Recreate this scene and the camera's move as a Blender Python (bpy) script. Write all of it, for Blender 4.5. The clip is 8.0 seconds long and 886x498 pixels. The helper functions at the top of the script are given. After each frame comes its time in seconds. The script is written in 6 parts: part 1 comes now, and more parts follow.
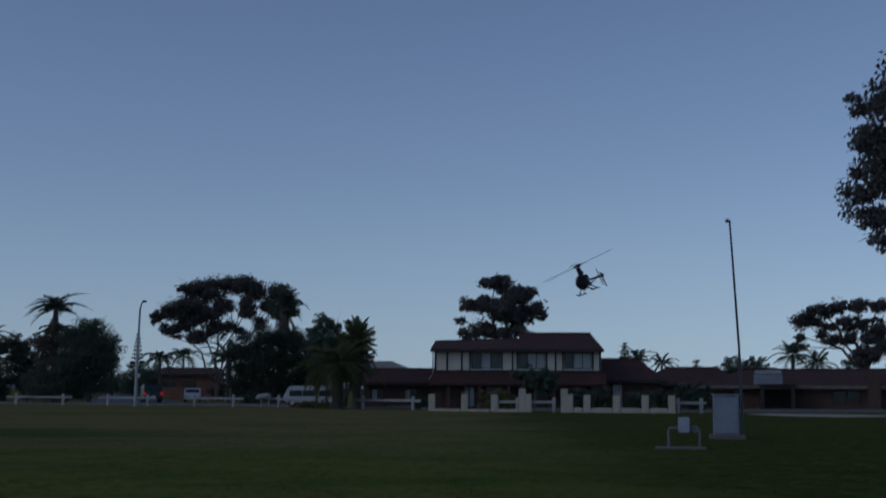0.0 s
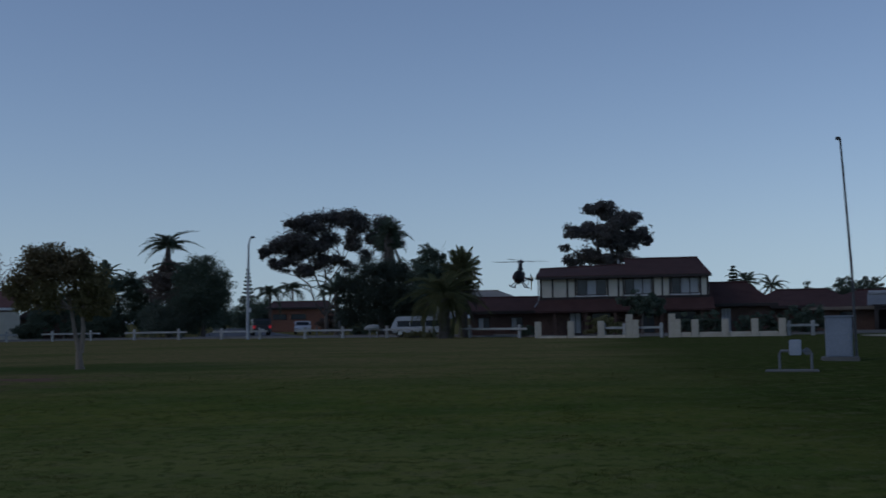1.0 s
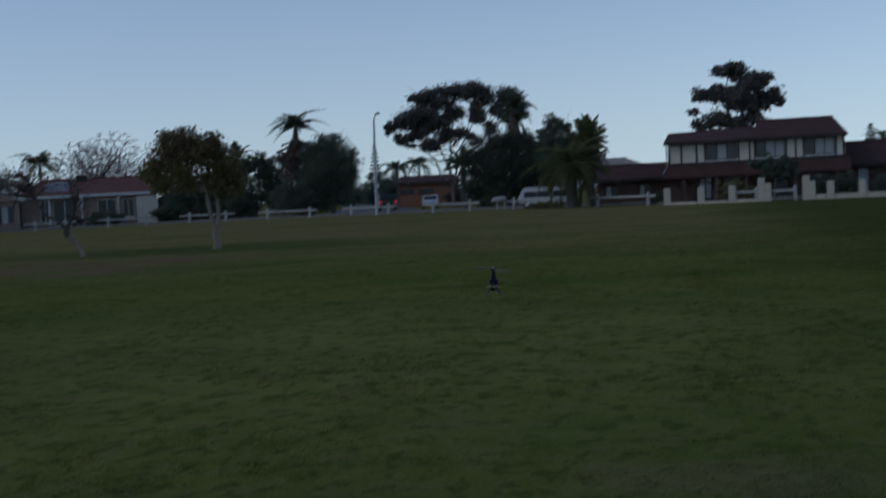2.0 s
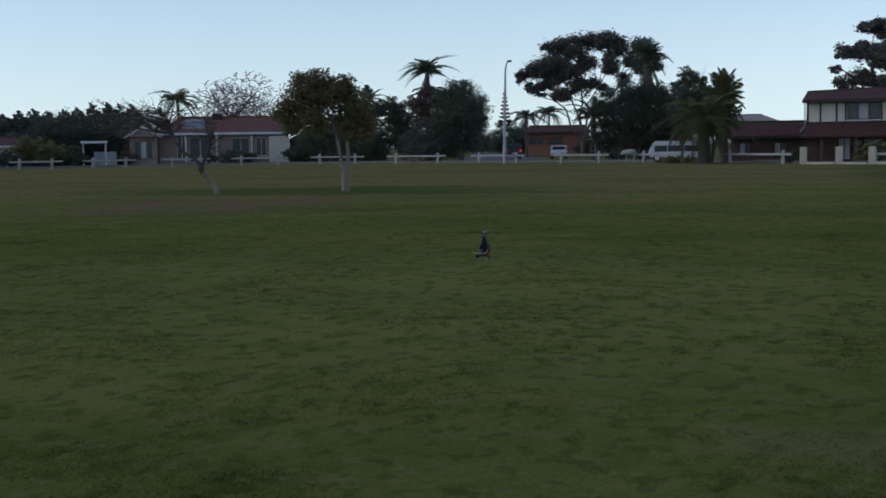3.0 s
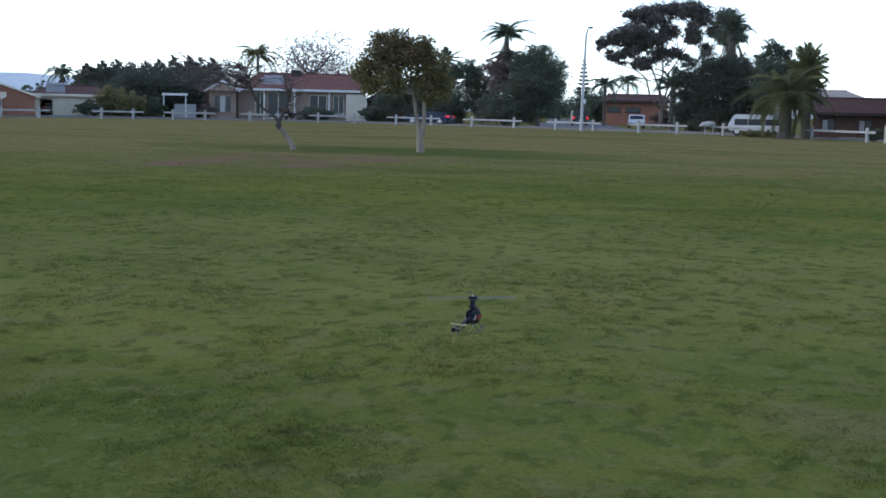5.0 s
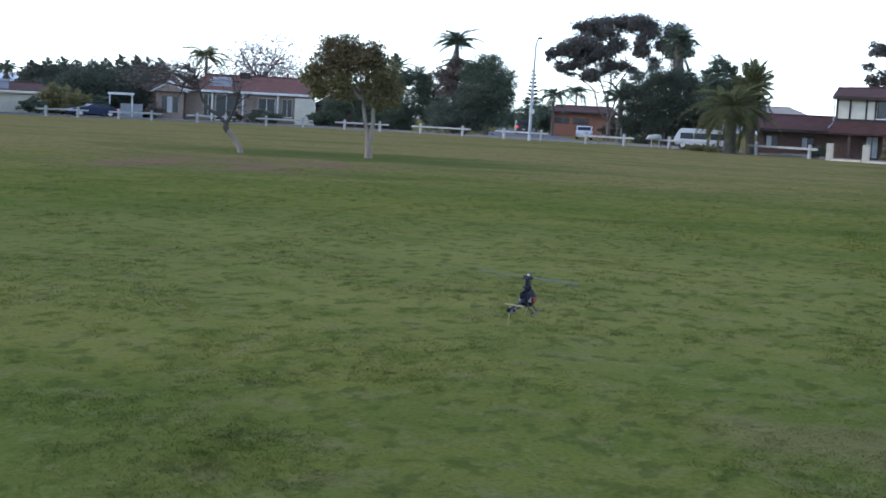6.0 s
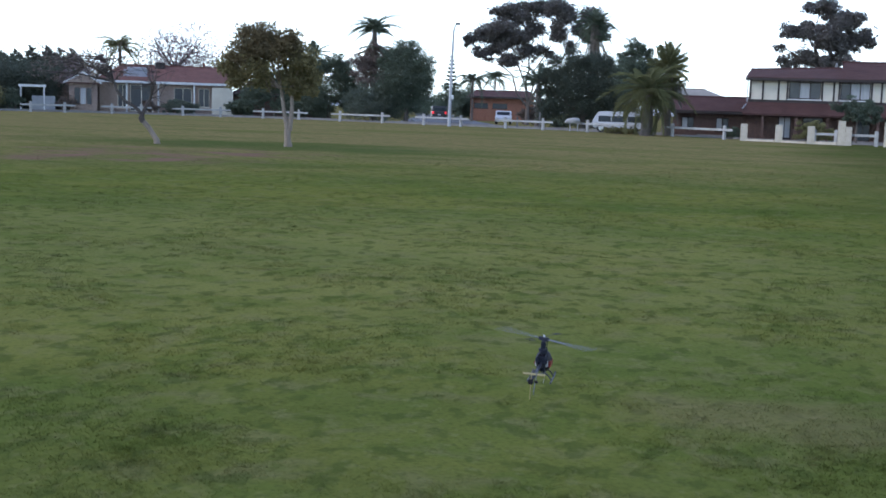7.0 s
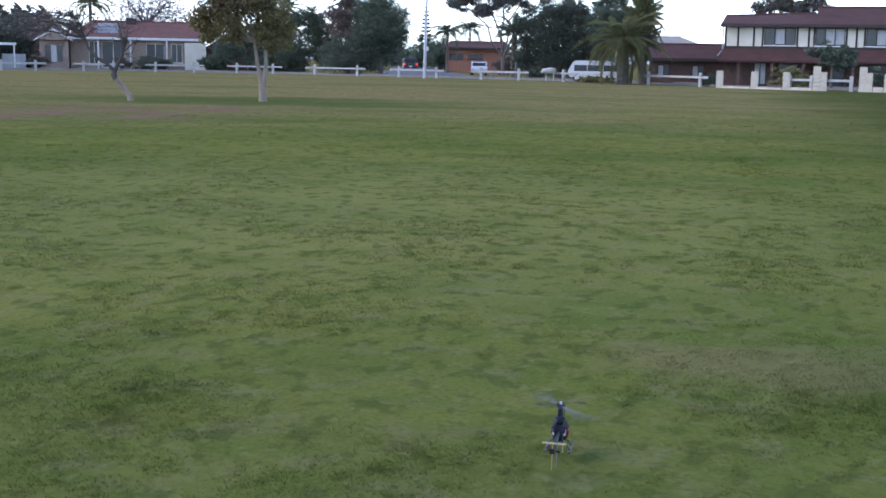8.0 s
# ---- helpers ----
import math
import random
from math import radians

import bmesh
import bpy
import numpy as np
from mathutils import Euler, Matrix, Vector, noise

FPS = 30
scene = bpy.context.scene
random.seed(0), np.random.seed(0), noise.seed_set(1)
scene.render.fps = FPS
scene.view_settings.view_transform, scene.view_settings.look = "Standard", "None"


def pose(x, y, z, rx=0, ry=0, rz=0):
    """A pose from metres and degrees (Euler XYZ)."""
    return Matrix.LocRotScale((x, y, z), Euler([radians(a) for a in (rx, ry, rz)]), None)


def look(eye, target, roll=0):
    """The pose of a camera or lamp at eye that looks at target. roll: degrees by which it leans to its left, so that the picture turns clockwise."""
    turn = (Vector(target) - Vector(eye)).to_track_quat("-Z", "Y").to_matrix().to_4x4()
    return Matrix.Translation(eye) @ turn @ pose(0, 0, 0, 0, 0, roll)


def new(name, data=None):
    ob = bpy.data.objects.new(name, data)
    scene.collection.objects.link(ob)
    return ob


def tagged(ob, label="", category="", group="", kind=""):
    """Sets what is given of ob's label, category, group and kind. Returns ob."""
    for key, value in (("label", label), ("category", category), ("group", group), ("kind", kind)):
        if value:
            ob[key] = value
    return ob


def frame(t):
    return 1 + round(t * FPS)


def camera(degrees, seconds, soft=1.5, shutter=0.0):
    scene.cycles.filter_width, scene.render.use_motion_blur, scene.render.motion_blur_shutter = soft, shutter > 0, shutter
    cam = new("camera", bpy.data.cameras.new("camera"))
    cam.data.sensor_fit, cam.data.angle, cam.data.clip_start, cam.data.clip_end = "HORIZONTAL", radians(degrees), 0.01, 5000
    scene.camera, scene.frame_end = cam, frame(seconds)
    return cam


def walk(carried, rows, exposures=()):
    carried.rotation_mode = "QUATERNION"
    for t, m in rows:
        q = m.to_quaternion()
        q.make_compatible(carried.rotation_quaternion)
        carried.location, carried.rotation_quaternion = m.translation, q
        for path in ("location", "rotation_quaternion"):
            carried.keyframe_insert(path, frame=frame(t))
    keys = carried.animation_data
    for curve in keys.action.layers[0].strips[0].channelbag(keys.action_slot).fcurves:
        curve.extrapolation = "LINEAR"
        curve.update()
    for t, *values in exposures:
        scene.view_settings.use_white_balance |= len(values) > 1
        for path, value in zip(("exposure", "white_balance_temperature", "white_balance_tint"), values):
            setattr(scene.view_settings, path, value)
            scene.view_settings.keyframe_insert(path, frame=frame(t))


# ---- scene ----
cam = camera(40.2, 8.0, soft=1.6, shutter=0.3)
# seconds, yaw, pitch, roll of a camera held at eye height by someone standing on the grass
PATH = [
    (0.0, 0.00, 6.55, -0.22),
    (0.5, 1.40, 3.18, 1.20),
    (1.0, 5.00, 3.23, 1.02),
    (1.5, 7.90, 1.16, 1.76),
    (2.0, 10.99, -2.63, 2.88),
    (2.2, 12.56, -4.56, 2.59),
    (3.3, 18.50, -4.81, 0.02),
    (3.5, 19.55, -4.84, -0.59),
    (4.0, 21.15, -5.47, -1.31),
    (4.2, 21.21, -5.93, -1.37),
    (5.3, 20.21, -6.67, -1.69),
    (5.5, 19.76, -6.54, -2.34),
    (6.0, 18.25, -6.18, -2.78),
    (6.5, 16.24, -6.16, -2.28),
    (7.0, 14.46, -6.66, -1.84),
    (7.5, 13.72, -8.19, -1.69),
    (8.0, 13.30, -8.88, -0.93),
]
# the picture brightens as the view drops to the grass
EXPOSURES = [(t, s, k, g) for t, s, k, g in (
    (0.0, -0.55, 6050, 17), (0.5, -0.5, 6050, 17), (1.0, -0.34, 6150, 16), (1.5, -0.15, 6300, 16), (2.0, 0.03, 6450, 16), (2.2, 0.18, 6550, 16), (3.3, 0.76, 7150, 14),
    (3.5, 0.86, 7200, 14), (4.0, 1.1, 7200, 14), (5.3, 2.06, 6900, 17), (5.5, 2.16, 6900, 17), (6.5, 2.14, 6900, 18), (7.0, 2.12, 6850, 19), (8.0, 2.42, 6750, 24))]
EYE = 1.6
walk(cam, [(t, pose(0, 0, EYE, 90 + p, r, y)) for t, y, p, r in PATH], EXPOSURES)

# ---- world and sun: clear sky at dusk, the hazy sun low behind on the left ----
SUN_AZ, SUN_EL = -115.0, 36.0
world = bpy.data.worlds.new("dusk_sky")
scene.world = world
world.use_nodes = True
sky = world.node_tree.nodes.new("ShaderNodeTexSky")
sky.sky_type, sky.sun_disc = 'NISHITA', False
sky.sun_elevation, sky.sun_rotation = radians(SUN_EL), radians(SUN_AZ)
sky.air_density, sky.dust_density, sky.ozone_density = 1.0, 0.1, 3.0
bg = world.node_tree.nodes["Background"]
bg.inputs["Strength"].default_value = 0.1
hue = world.node_tree.nodes.new("ShaderNodeHueSaturation")
hue.inputs["Saturation"].default_value = 0.93
world.node_tree.links.new(sky.outputs[0], hue.inputs["Color"])
world.node_tree.links.new(hue.outputs[0], bg.inputs[0])
# evening haze: the sky keeps its even blue down to the horizon
WN, WL = world.node_tree.nodes, world.node_tree.links
way, parts, whole = WN.new("ShaderNodeTexCoord"), WN.new("ShaderNodeSeparateXYZ"), WN.new("ShaderNodeCombineXYZ")
WL.new(way.outputs["Generated"], parts.inputs[0])
square, lift, root = WN.new("ShaderNodeMath"), WN.new("ShaderNodeMath"), WN.new("ShaderNodeMath")
square.operation, lift.operation, root.operation = 'MULTIPLY', 'ADD', 'SQRT'
WL.new(parts.outputs["Z"], square.inputs[0])
WL.new(parts.outputs["Z"], square.inputs[1])
WL.new(square.outputs[0], lift.inputs[0])
lift.inputs[1].default_value = 0.08 ** 2
WL.new(lift.outputs[0], root.inputs[0])
for axis, src in (("X", parts.outputs["X"]), ("Y", parts.outputs["Y"]), ("Z", root.outputs[0])):
    WL.new(src, whole.inputs[axis])
WL.new(whole.outputs[0], sky.inputs[0])
sun = new("sun", bpy.data.lights.new("sun", 'SUN'))
sun.data.energy, sun.data.angle, sun.data.color = 0.3, radians(25), (1.0, 0.86, 0.7)
sun.matrix_world = look((100 * math.sin(radians(SUN_AZ)), 100 * math.cos(radians(SUN_AZ)), 100 * math.tan(radians(SUN_EL))), (0, 0, 0))

# ---- materials ----
def mat(name, c1, c2=None, scale=3.0, fine=40.0, rough=0.8, bump=0.3, metal=0.0, per=None, spec=0.5, bands=0.0, stretch=(1, 1, 1), through_light=0.0):
    m = bpy.data.materials.new(name)
    m.use_nodes = True
    nt = m.node_tree
    N, L = nt.nodes, nt.links
    b = N["Principled BSDF"]
    b.inputs["Roughness"].default_value, b.inputs["Metallic"].default_value = rough, metal
    b.inputs["Specular IOR Level"].default_value = spec
    c2 = c2 or tuple(x * 0.7 for x in c1)
    co = N.new("ShaderNodeTexCoord")
    mp = N.new("ShaderNodeMapping")
    mp.inputs["Scale"].default_value = stretch
    L.new(co.outputs["Object"], mp.inputs[0])
    n1, n2 = N.new("ShaderNodeTexNoise"), N.new("ShaderNodeTexNoise")
    n1.inputs["Scale"].default_value, n2.inputs["Scale"].default_value = scale, fine
    n1.inputs["Detail"].default_value = n2.inputs["Detail"].default_value = 4
    L.new(mp.outputs[0], n1.inputs["Vector"])
    L.new(mp.outputs[0], n2.inputs["Vector"])
    add = N.new("ShaderNodeMath")
    add.operation = 'ADD'
    L.new(n1.outputs[0], add.inputs[0])
    L.new(n2.outputs[0], add.inputs[1])
    fac = add.outputs[0]
    if per:
        g = N.new("ShaderNodeNewGeometry") if per == "island" else N.new("ShaderNodeObjectInfo")
        a2 = N.new("ShaderNodeMath")
        a2.operation = 'ADD'
        L.new(fac, a2.inputs[0])
        L.new(g.outputs["Random Per Island" if per == "island" else "Random"], a2.inputs[1])
        fac = a2.outputs[0]
    mr = N.new("ShaderNodeMapRange")
    mr.inputs[1].default_value, mr.inputs[2].default_value = (0.85, 2.1) if per else (0.7, 1.3)
    L.new(fac, mr.inputs[0])
    mix = N.new("ShaderNodeMix")
    mix.data_type = 'RGBA'
    mix.inputs[6].default_value, mix.inputs[7].default_value = (*c1, 1), (*c2, 1)
    L.new(mr.outputs[0], mix.inputs[0])
    L.new(mix.outputs[2], b.inputs["Base Color"])
    bp = N.new("ShaderNodeBump")
    bp.inputs["Strength"].default_value, bp.inputs["Distance"].default_value = bump, 0.03
    L.new(n2.outputs[0], bp.inputs["Height"])
    L.new(bp.outputs[0], b.inputs["Normal"])
    if through_light:
        tr, ms = N.new("ShaderNodeBsdfTranslucent"), N.new("ShaderNodeMixShader")
        ms.inputs[0].default_value = through_light
        L.new(mix.outputs[2], tr.inputs["Color"])
        L.new(b.outputs[0], ms.inputs[1])
        L.new(tr.outputs[0], ms.inputs[2])
        L.new(ms.outputs[0], N["Material Output"].inputs[0])
    if bands:
        w = N.new("ShaderNodeTexWave")
        w.wave_type, w.bands_direction = 'BANDS', 'Z'
        w.inputs["Scale"].default_value, w.inputs["Distortion"].default_value = bands, 0.4
        L.new(co.outputs["Object"], w.inputs["Vector"])
        b2 = N.new("ShaderNodeBump")
        b2.inputs["Strength"].default_value, b2.inputs["Distance"].default_value = 0.8, 0.05
        L.new(w.outputs[0], b2.inputs["Height"])
        L.new(bp.outputs[0], b2.inputs["Normal"])
        L.new(b2.outputs[0], b.inputs["Normal"])
    return m


def ground_mat(name="lawn", relief=0.4, through_light=0.0, fresh=1.0):
    m = bpy.data.materials.new(name)
    m.use_nodes = True
    N, L = m.node_tree.nodes, m.node_tree.links
    b = N["Principled BSDF"]
    b.inputs["Roughness"].default_value, b.inputs["Specular IOR Level"].default_value = 1.0, 0.0
    geo = N.new("ShaderNodeNewGeometry")

    def tex(scale, detail=4.0, stretch=(1, 1, 1), dist=0.0):
        mp, n = N.new("ShaderNodeMapping"), N.new("ShaderNodeTexNoise")
        mp.inputs["Scale"].default_value = stretch
        n.inputs["Scale"].default_value, n.inputs["Detail"].default_value, n.inputs["Distortion"].default_value = scale, detail, dist
        L.new(geo.outputs["Position"], mp.inputs[0])
        L.new(mp.outputs[0], n.inputs["Vector"])
        return n.outputs[0]

    def ramp(src, lo, hi):
        r = N.new("ShaderNodeMapRange")
        r.inputs[1].default_value, r.inputs[2].default_value = lo, hi
        r.interpolation_type = 'SMOOTHSTEP'
        L.new(src, r.inputs[0])
        return r.outputs[0]

    def blend(f, a, c):
        x = N.new("ShaderNodeMix")
        x.data_type = 'RGBA'
        for i, s in ((0, f), (6, a), (7, c)):
            if isinstance(s, tuple):
                x.inputs[i].default_value = s
            else:
                L.new(s, x.inputs[i])
        return x.outputs[2]

    def calc(op, a, c):
        x = N.new("ShaderNodeMath")
        x.operation = op
        for i, s in ((0, a), (1, c)):
            if isinstance(s, float):
                x.inputs[i].default_value = s
            else:
                L.new(s, x.inputs[i])
        return x.outputs[0]

    green, lush, dry, soil = (0.131, 0.140, 0.034, 1), (0.080, 0.112, 0.025, 1), (0.203, 0.153, 0.072, 1), (0.178, 0.107, 0.080, 1)
    sep = N.new("ShaderNodeSeparateXYZ")
    L.new(geo.outputs["Position"], sep.inputs[0])
    X, Y = sep.outputs["X"], sep.outputs["Y"]

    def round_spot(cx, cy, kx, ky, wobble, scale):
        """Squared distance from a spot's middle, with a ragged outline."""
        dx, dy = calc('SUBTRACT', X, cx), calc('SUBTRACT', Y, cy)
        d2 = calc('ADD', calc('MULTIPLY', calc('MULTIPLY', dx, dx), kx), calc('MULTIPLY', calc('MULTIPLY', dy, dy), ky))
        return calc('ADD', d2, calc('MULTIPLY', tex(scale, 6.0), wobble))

    col = blend(ramp(tex(0.22, 5.0, (0.7, 1, 1)), 0.42, 0.62), green, lush)
    # dry towards the road
    far = calc('ADD', calc('MULTIPLY', tex(0.05, 4.0, (0.5, 1, 1)), 60.0), calc('SUBTRACT', Y, calc('MULTIPLY', X, 0.5)))
    col = blend(calc('MULTIPLY', ramp(far, 52.0, 84.0), 0.9), col, dry)
    col = blend(calc('MULTIPLY', ramp(tex(0.13, 5.0, (0.5, 1, 1), 0.5), 0.52, 0.66), 0.5), col, lush)
    col = blend(calc('MULTIPLY', ramp(tex(0.33, 6.0, (0.4, 1, 1), 0.5), 0.54, 0.66), 0.5), col, (0.069, 0.094, 0.025, 1))
    # thin yellowish turf in the middle of the park
    col = blend(calc('MULTIPLY', calc('SUBTRACT', 1.0, ramp(round_spot(-5.0, 13.0, 0.018, 0.03, 1.6, 0.4), 0.6, 2.6)), 0.55), col, (0.184, 0.181, 0.062, 1))
    # right-hand lawn beside the pipework: shading painted in as dark green
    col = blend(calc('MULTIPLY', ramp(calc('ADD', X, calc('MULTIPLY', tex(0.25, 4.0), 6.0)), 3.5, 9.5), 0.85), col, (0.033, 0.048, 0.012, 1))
    # nearest turf: deeper green, with lens falloff also painted in as darker colour
    col = blend(calc('MULTIPLY', calc('SUBTRACT', 1.0, ramp(calc('ADD', Y, calc('MULTIPLY', tex(0.7, 5.0), 4.0)), 5.5, 9.5)), 0.45), col, (0.069, 0.094, 0.026, 1))
    # uneven growth: hand-sized clumps, and paler dry ones between
    col = blend(calc('MULTIPLY', ramp(tex(1.6, 5.0), 0.50, 0.62), 0.5), col, lush)
    col = blend(calc('MULTIPLY', ramp(tex(2.7, 6.0, (1, 1, 1), 0.4), 0.50, 0.68), 0.38), col, (0.162, 0.145, 0.072, 1))
    col = blend(calc('MULTIPLY', ramp(tex(6.0, 3.0, (1, 0.7, 1)), 0.53, 0.64), 0.62), col, (0.055, 0.075, 0.020, 1))
    col = blend(calc('MULTIPLY', ramp(tex(13.0, 4.0, (1, 0.7, 1)), 0.54, 0.70), 0.35), col, (0.165, 0.164, 0.069, 1))
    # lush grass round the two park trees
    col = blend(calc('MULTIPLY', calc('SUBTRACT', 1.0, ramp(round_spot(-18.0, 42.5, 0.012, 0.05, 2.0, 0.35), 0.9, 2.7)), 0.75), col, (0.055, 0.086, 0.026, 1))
    # bare earth under the leaning tree
    col = blend(calc('MULTIPLY', calc('SUBTRACT', 1.0, ramp(round_spot(-17.3, 32.5, 0.035, 0.026, 2.6, 0.45), 1.3, 2.4)), calc('ADD', 0.15, calc('MULTIPLY', ramp(tex(0.7, 6.0, (0.8, 1, 1)), 0.42, 0.6), 0.75))), col, soil)
    # worn dry spots close by
    col = blend(calc('MULTIPLY', calc('SUBTRACT', 1.0, ramp(round_spot(0.3, 6.6, 0.6, 1.6, 1.6, 1.5), 0.7, 1.7)), 0.5), col, (0.170, 0.136, 0.069, 1))
    col = blend(calc('MULTIPLY', ramp(tex(30.0, 5.0), 0.46, 0.68), 0.35), col, (0.050, 0.063, 0.019, 1))
    if fresh != 1.0:
        # living blades are paler than the thatch under them
        gain = N.new("ShaderNodeMix")
        gain.data_type, gain.blend_type = 'RGBA', 'MULTIPLY'
        gain.clamp_result = False
        gain.inputs[0].default_value, gain.inputs[7].default_value = 1.0, (fresh, fresh, fresh, 1)
        L.new(col, gain.inputs[6])
        col = gain.outputs[2]
    L.new(col, b.inputs["Base Color"])
    bp = N.new("ShaderNodeBump")
    bp.inputs["Strength"].default_value, bp.inputs["Distance"].default_value = relief, 0.04
    L.new(tex(22.0, 6.0), bp.inputs["Height"])
    L.new(bp.outputs[0], b.inputs["Normal"])
    if through_light:
        tr, ms = N.new("ShaderNodeBsdfTranslucent"), N.new("ShaderNodeMixShader")
        ms.inputs[0].default_value = through_light
        L.new(col, tr.inputs["Color"])
        L.new(b.outputs[0], ms.inputs[1])
        L.new(tr.outputs[0], ms.inputs[2])
        L.new(ms.outputs[0], N["Material Output"].inputs[0])
    return m


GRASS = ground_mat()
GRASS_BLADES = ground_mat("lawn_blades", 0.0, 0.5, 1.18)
ASPHALT = mat("asphalt", (0.075, 0.08, 0.09), (0.05, 0.052, 0.058), 0.4, 60, 0.85, 0.3)
SAND = mat("pale_sand", (0.40, 0.34, 0.23), (0.29, 0.25, 0.165), 0.3, 8, 0.95, 0.4)
KERB = mat("concrete", (0.17, 0.165, 0.15), (0.12, 0.115, 0.105), 1.5, 40, 0.9, 0.3)
WHITE = mat("white_paint", (0.66, 0.66, 0.64), (0.46, 0.46, 0.44), 2.0, 25, 0.6, 0.2)
FENCEW = mat("weathered_white_paint", (0.40, 0.40, 0.385), (0.26, 0.26, 0.245), 2.0, 25, 0.8, 0.3, spec=0.2)
LAMPP = mat("pale_lamp_paint", (0.42, 0.43, 0.44), (0.35, 0.36, 0.37), 2.0, 25, 0.7, 0.1, spec=0.2)
GUTTER = mat("tan_gutter_paint", (0.20, 0.165, 0.13), (0.145, 0.12, 0.095), 2.0, 25, 0.7, 0.1, spec=0.2)
CREAM = mat("cream_render", (0.66, 0.61, 0.50), (0.52, 0.46, 0.36), 1.2, 20, 0.9, 0.3)
LIME = mat("limestone_block", (0.54, 0.48, 0.385), (0.40, 0.35, 0.275), 3.0, 30, 0.95, 0.6)
TILE = mat("brown_roof_tile", (0.092, 0.048, 0.042), (0.060, 0.033, 0.030), 1.2, 12, 0.9, 0.5, bands=3.2, spec=0.15)
TILE_RED = mat("red_roof_tile", (0.165, 0.082, 0.068), (0.115, 0.058, 0.05), 1.2, 12, 0.9, 0.5, bands=3.2, spec=0.15)
TILE_GREY = mat("grey_roof", (0.30, 0.27, 0.225), (0.22, 0.20, 0.165), 1.0, 12, 0.7, 0.4)
TIMBER = mat("dark_timber", (0.035, 0.024, 0.02), (0.02, 0.014, 0.012), 2.0, 30, 0.7, 0.3)
BRICK = mat("brown_brick", (0.17, 0.10, 0.075), (0.10, 0.06, 0.05), 4.0, 14, 0.9, 0.5, bands=6.0)
BRICK_OR = mat("orange_brick", (0.42, 0.19, 0.12), (0.30, 0.13, 0.085), 4.0, 14, 0.9, 0.5, bands=6.0)
BRICK_PALE = mat("pale_brick", (0.44, 0.33, 0.265), (0.31, 0.22, 0.175), 4.0, 14, 0.9, 0.5, bands=6.0)
GLASS = mat("window_glass", (0.050, 0.058, 0.066), (0.035, 0.042, 0.05), 1.0, 3, 0.12, 0.02, spec=0.32)
CURTAIN = mat("pale_curtain", (0.42, 0.42, 0.41), (0.30, 0.30, 0.29), 2.0, 9, 0.5, 0.2, stretch=(4, 1, 0.3))
METAL = mat("galvanised_steel", (0.32, 0.33, 0.34), (0.22, 0.23, 0.24), 2.0, 30, 0.6, 0.1, metal=0.2)
PIPE = mat("dull_pipe_paint", (0.17, 0.18, 0.19), (0.11, 0.115, 0.12), 2.0, 30, 0.6, 0.1)
VALVE_BOX = mat("dull_blue_grey_paint", (0.34, 0.37, 0.42), (0.25, 0.28, 0.32), 2.0, 20, 0.6, 0.1)
CABINET = mat("grey_cabinet_paint", (0.25, 0.275, 0.32), (0.19, 0.21, 0.25), 1.5, 20, 0.5, 0.1)
MASTM = mat("dark_pole_paint", (0.06, 0.065, 0.07), (0.035, 0.04, 0.045), 2.0, 20, 0.6, 0.1)
PANEL = mat("solar_panel", (0.20, 0.215, 0.225), (0.14, 0.15, 0.16), 1.0, 10, 0.4, 0.05, spec=0.3)
BARK = mat("grey_bark", (0.14, 0.115, 0.095), (0.08, 0.065, 0.055), 3.0, 25, 0.95, 0.8, stretch=(1, 1, 0.3))
BARK_DARK = mat("dark_bark", (0.085, 0.068, 0.058), (0.05, 0.04, 0.034), 3.0, 25, 0.95, 0.8, stretch=(1, 1, 0.3))
BARK_PALE = mat("pale_bark", (0.275, 0.215, 0.165), (0.165, 0.130, 0.100), 4.0, 25, 0.9, 0.5, stretch=(1, 1, 0.4))
BARK_PALM = mat("palm_trunk", (0.20, 0.17, 0.15), (0.11, 0.095, 0.08), 3.0, 25, 0.95, 0.9, bands=8.0)
TWIG = mat("mauve_twigs", (0.20, 0.155, 0.165), (0.14, 0.11, 0.12), 3.0, 25, 0.95, 0.3)


def leafm(name, c1, c2):
    return mat(name, c1, c2, 0.8, 6, 0.8, 0.0, per="island", spec=0.08, through_light=0.4)


L_EUC = leafm("gum_leaves", (0.195, 0.180, 0.165), (0.115, 0.112, 0.105))
L_DARK = leafm("dark_leaves", (0.144, 0.175, 0.128), (0.080, 0.110, 0.079))
L_CYP = leafm("cypress_leaves", (0.109, 0.130, 0.099), (0.065, 0.081, 0.064))
L_CONE = leafm("conifer_needles", (0.138, 0.152, 0.116), (0.090, 0.104, 0.081))
L_GREY = leafm("grey_green_leaves", (0.156, 0.182, 0.137), (0.104, 0.127, 0.099))
L_OLIVE = leafm("olive_leaves", (0.247, 0.207, 0.098), (0.149, 0.136, 0.071))
L_RUSSET = leafm("russet_leaves", (0.200, 0.158, 0.088), (0.128, 0.108, 0.064))
L_YEL = leafm("yellow_green_leaves", (0.250, 0.230, 0.110), (0.150, 0.150, 0.075))
L_RUST = leafm("rusty_leaves", (0.204, 0.170, 0.146), (0.150, 0.115, 0.102))
L_PALM = leafm("palm_leaves", (0.165, 0.165, 0.075), (0.095, 0.105, 0.055))
L_PALMD = leafm("dark_palm_leaves", (0.128, 0.158, 0.112), (0.080, 0.103, 0.075))
L_DEAD = leafm("dead_fronds", (0.170, 0.169, 0.133), (0.129, 0.102, 0.084))


def paint(name, c, rough=0.3, metal=0.0, spec=0.5):
    return mat(name, c, tuple(x * 0.85 for x in c), 2.0, 20, rough, 0.02, metal, spec=spec)


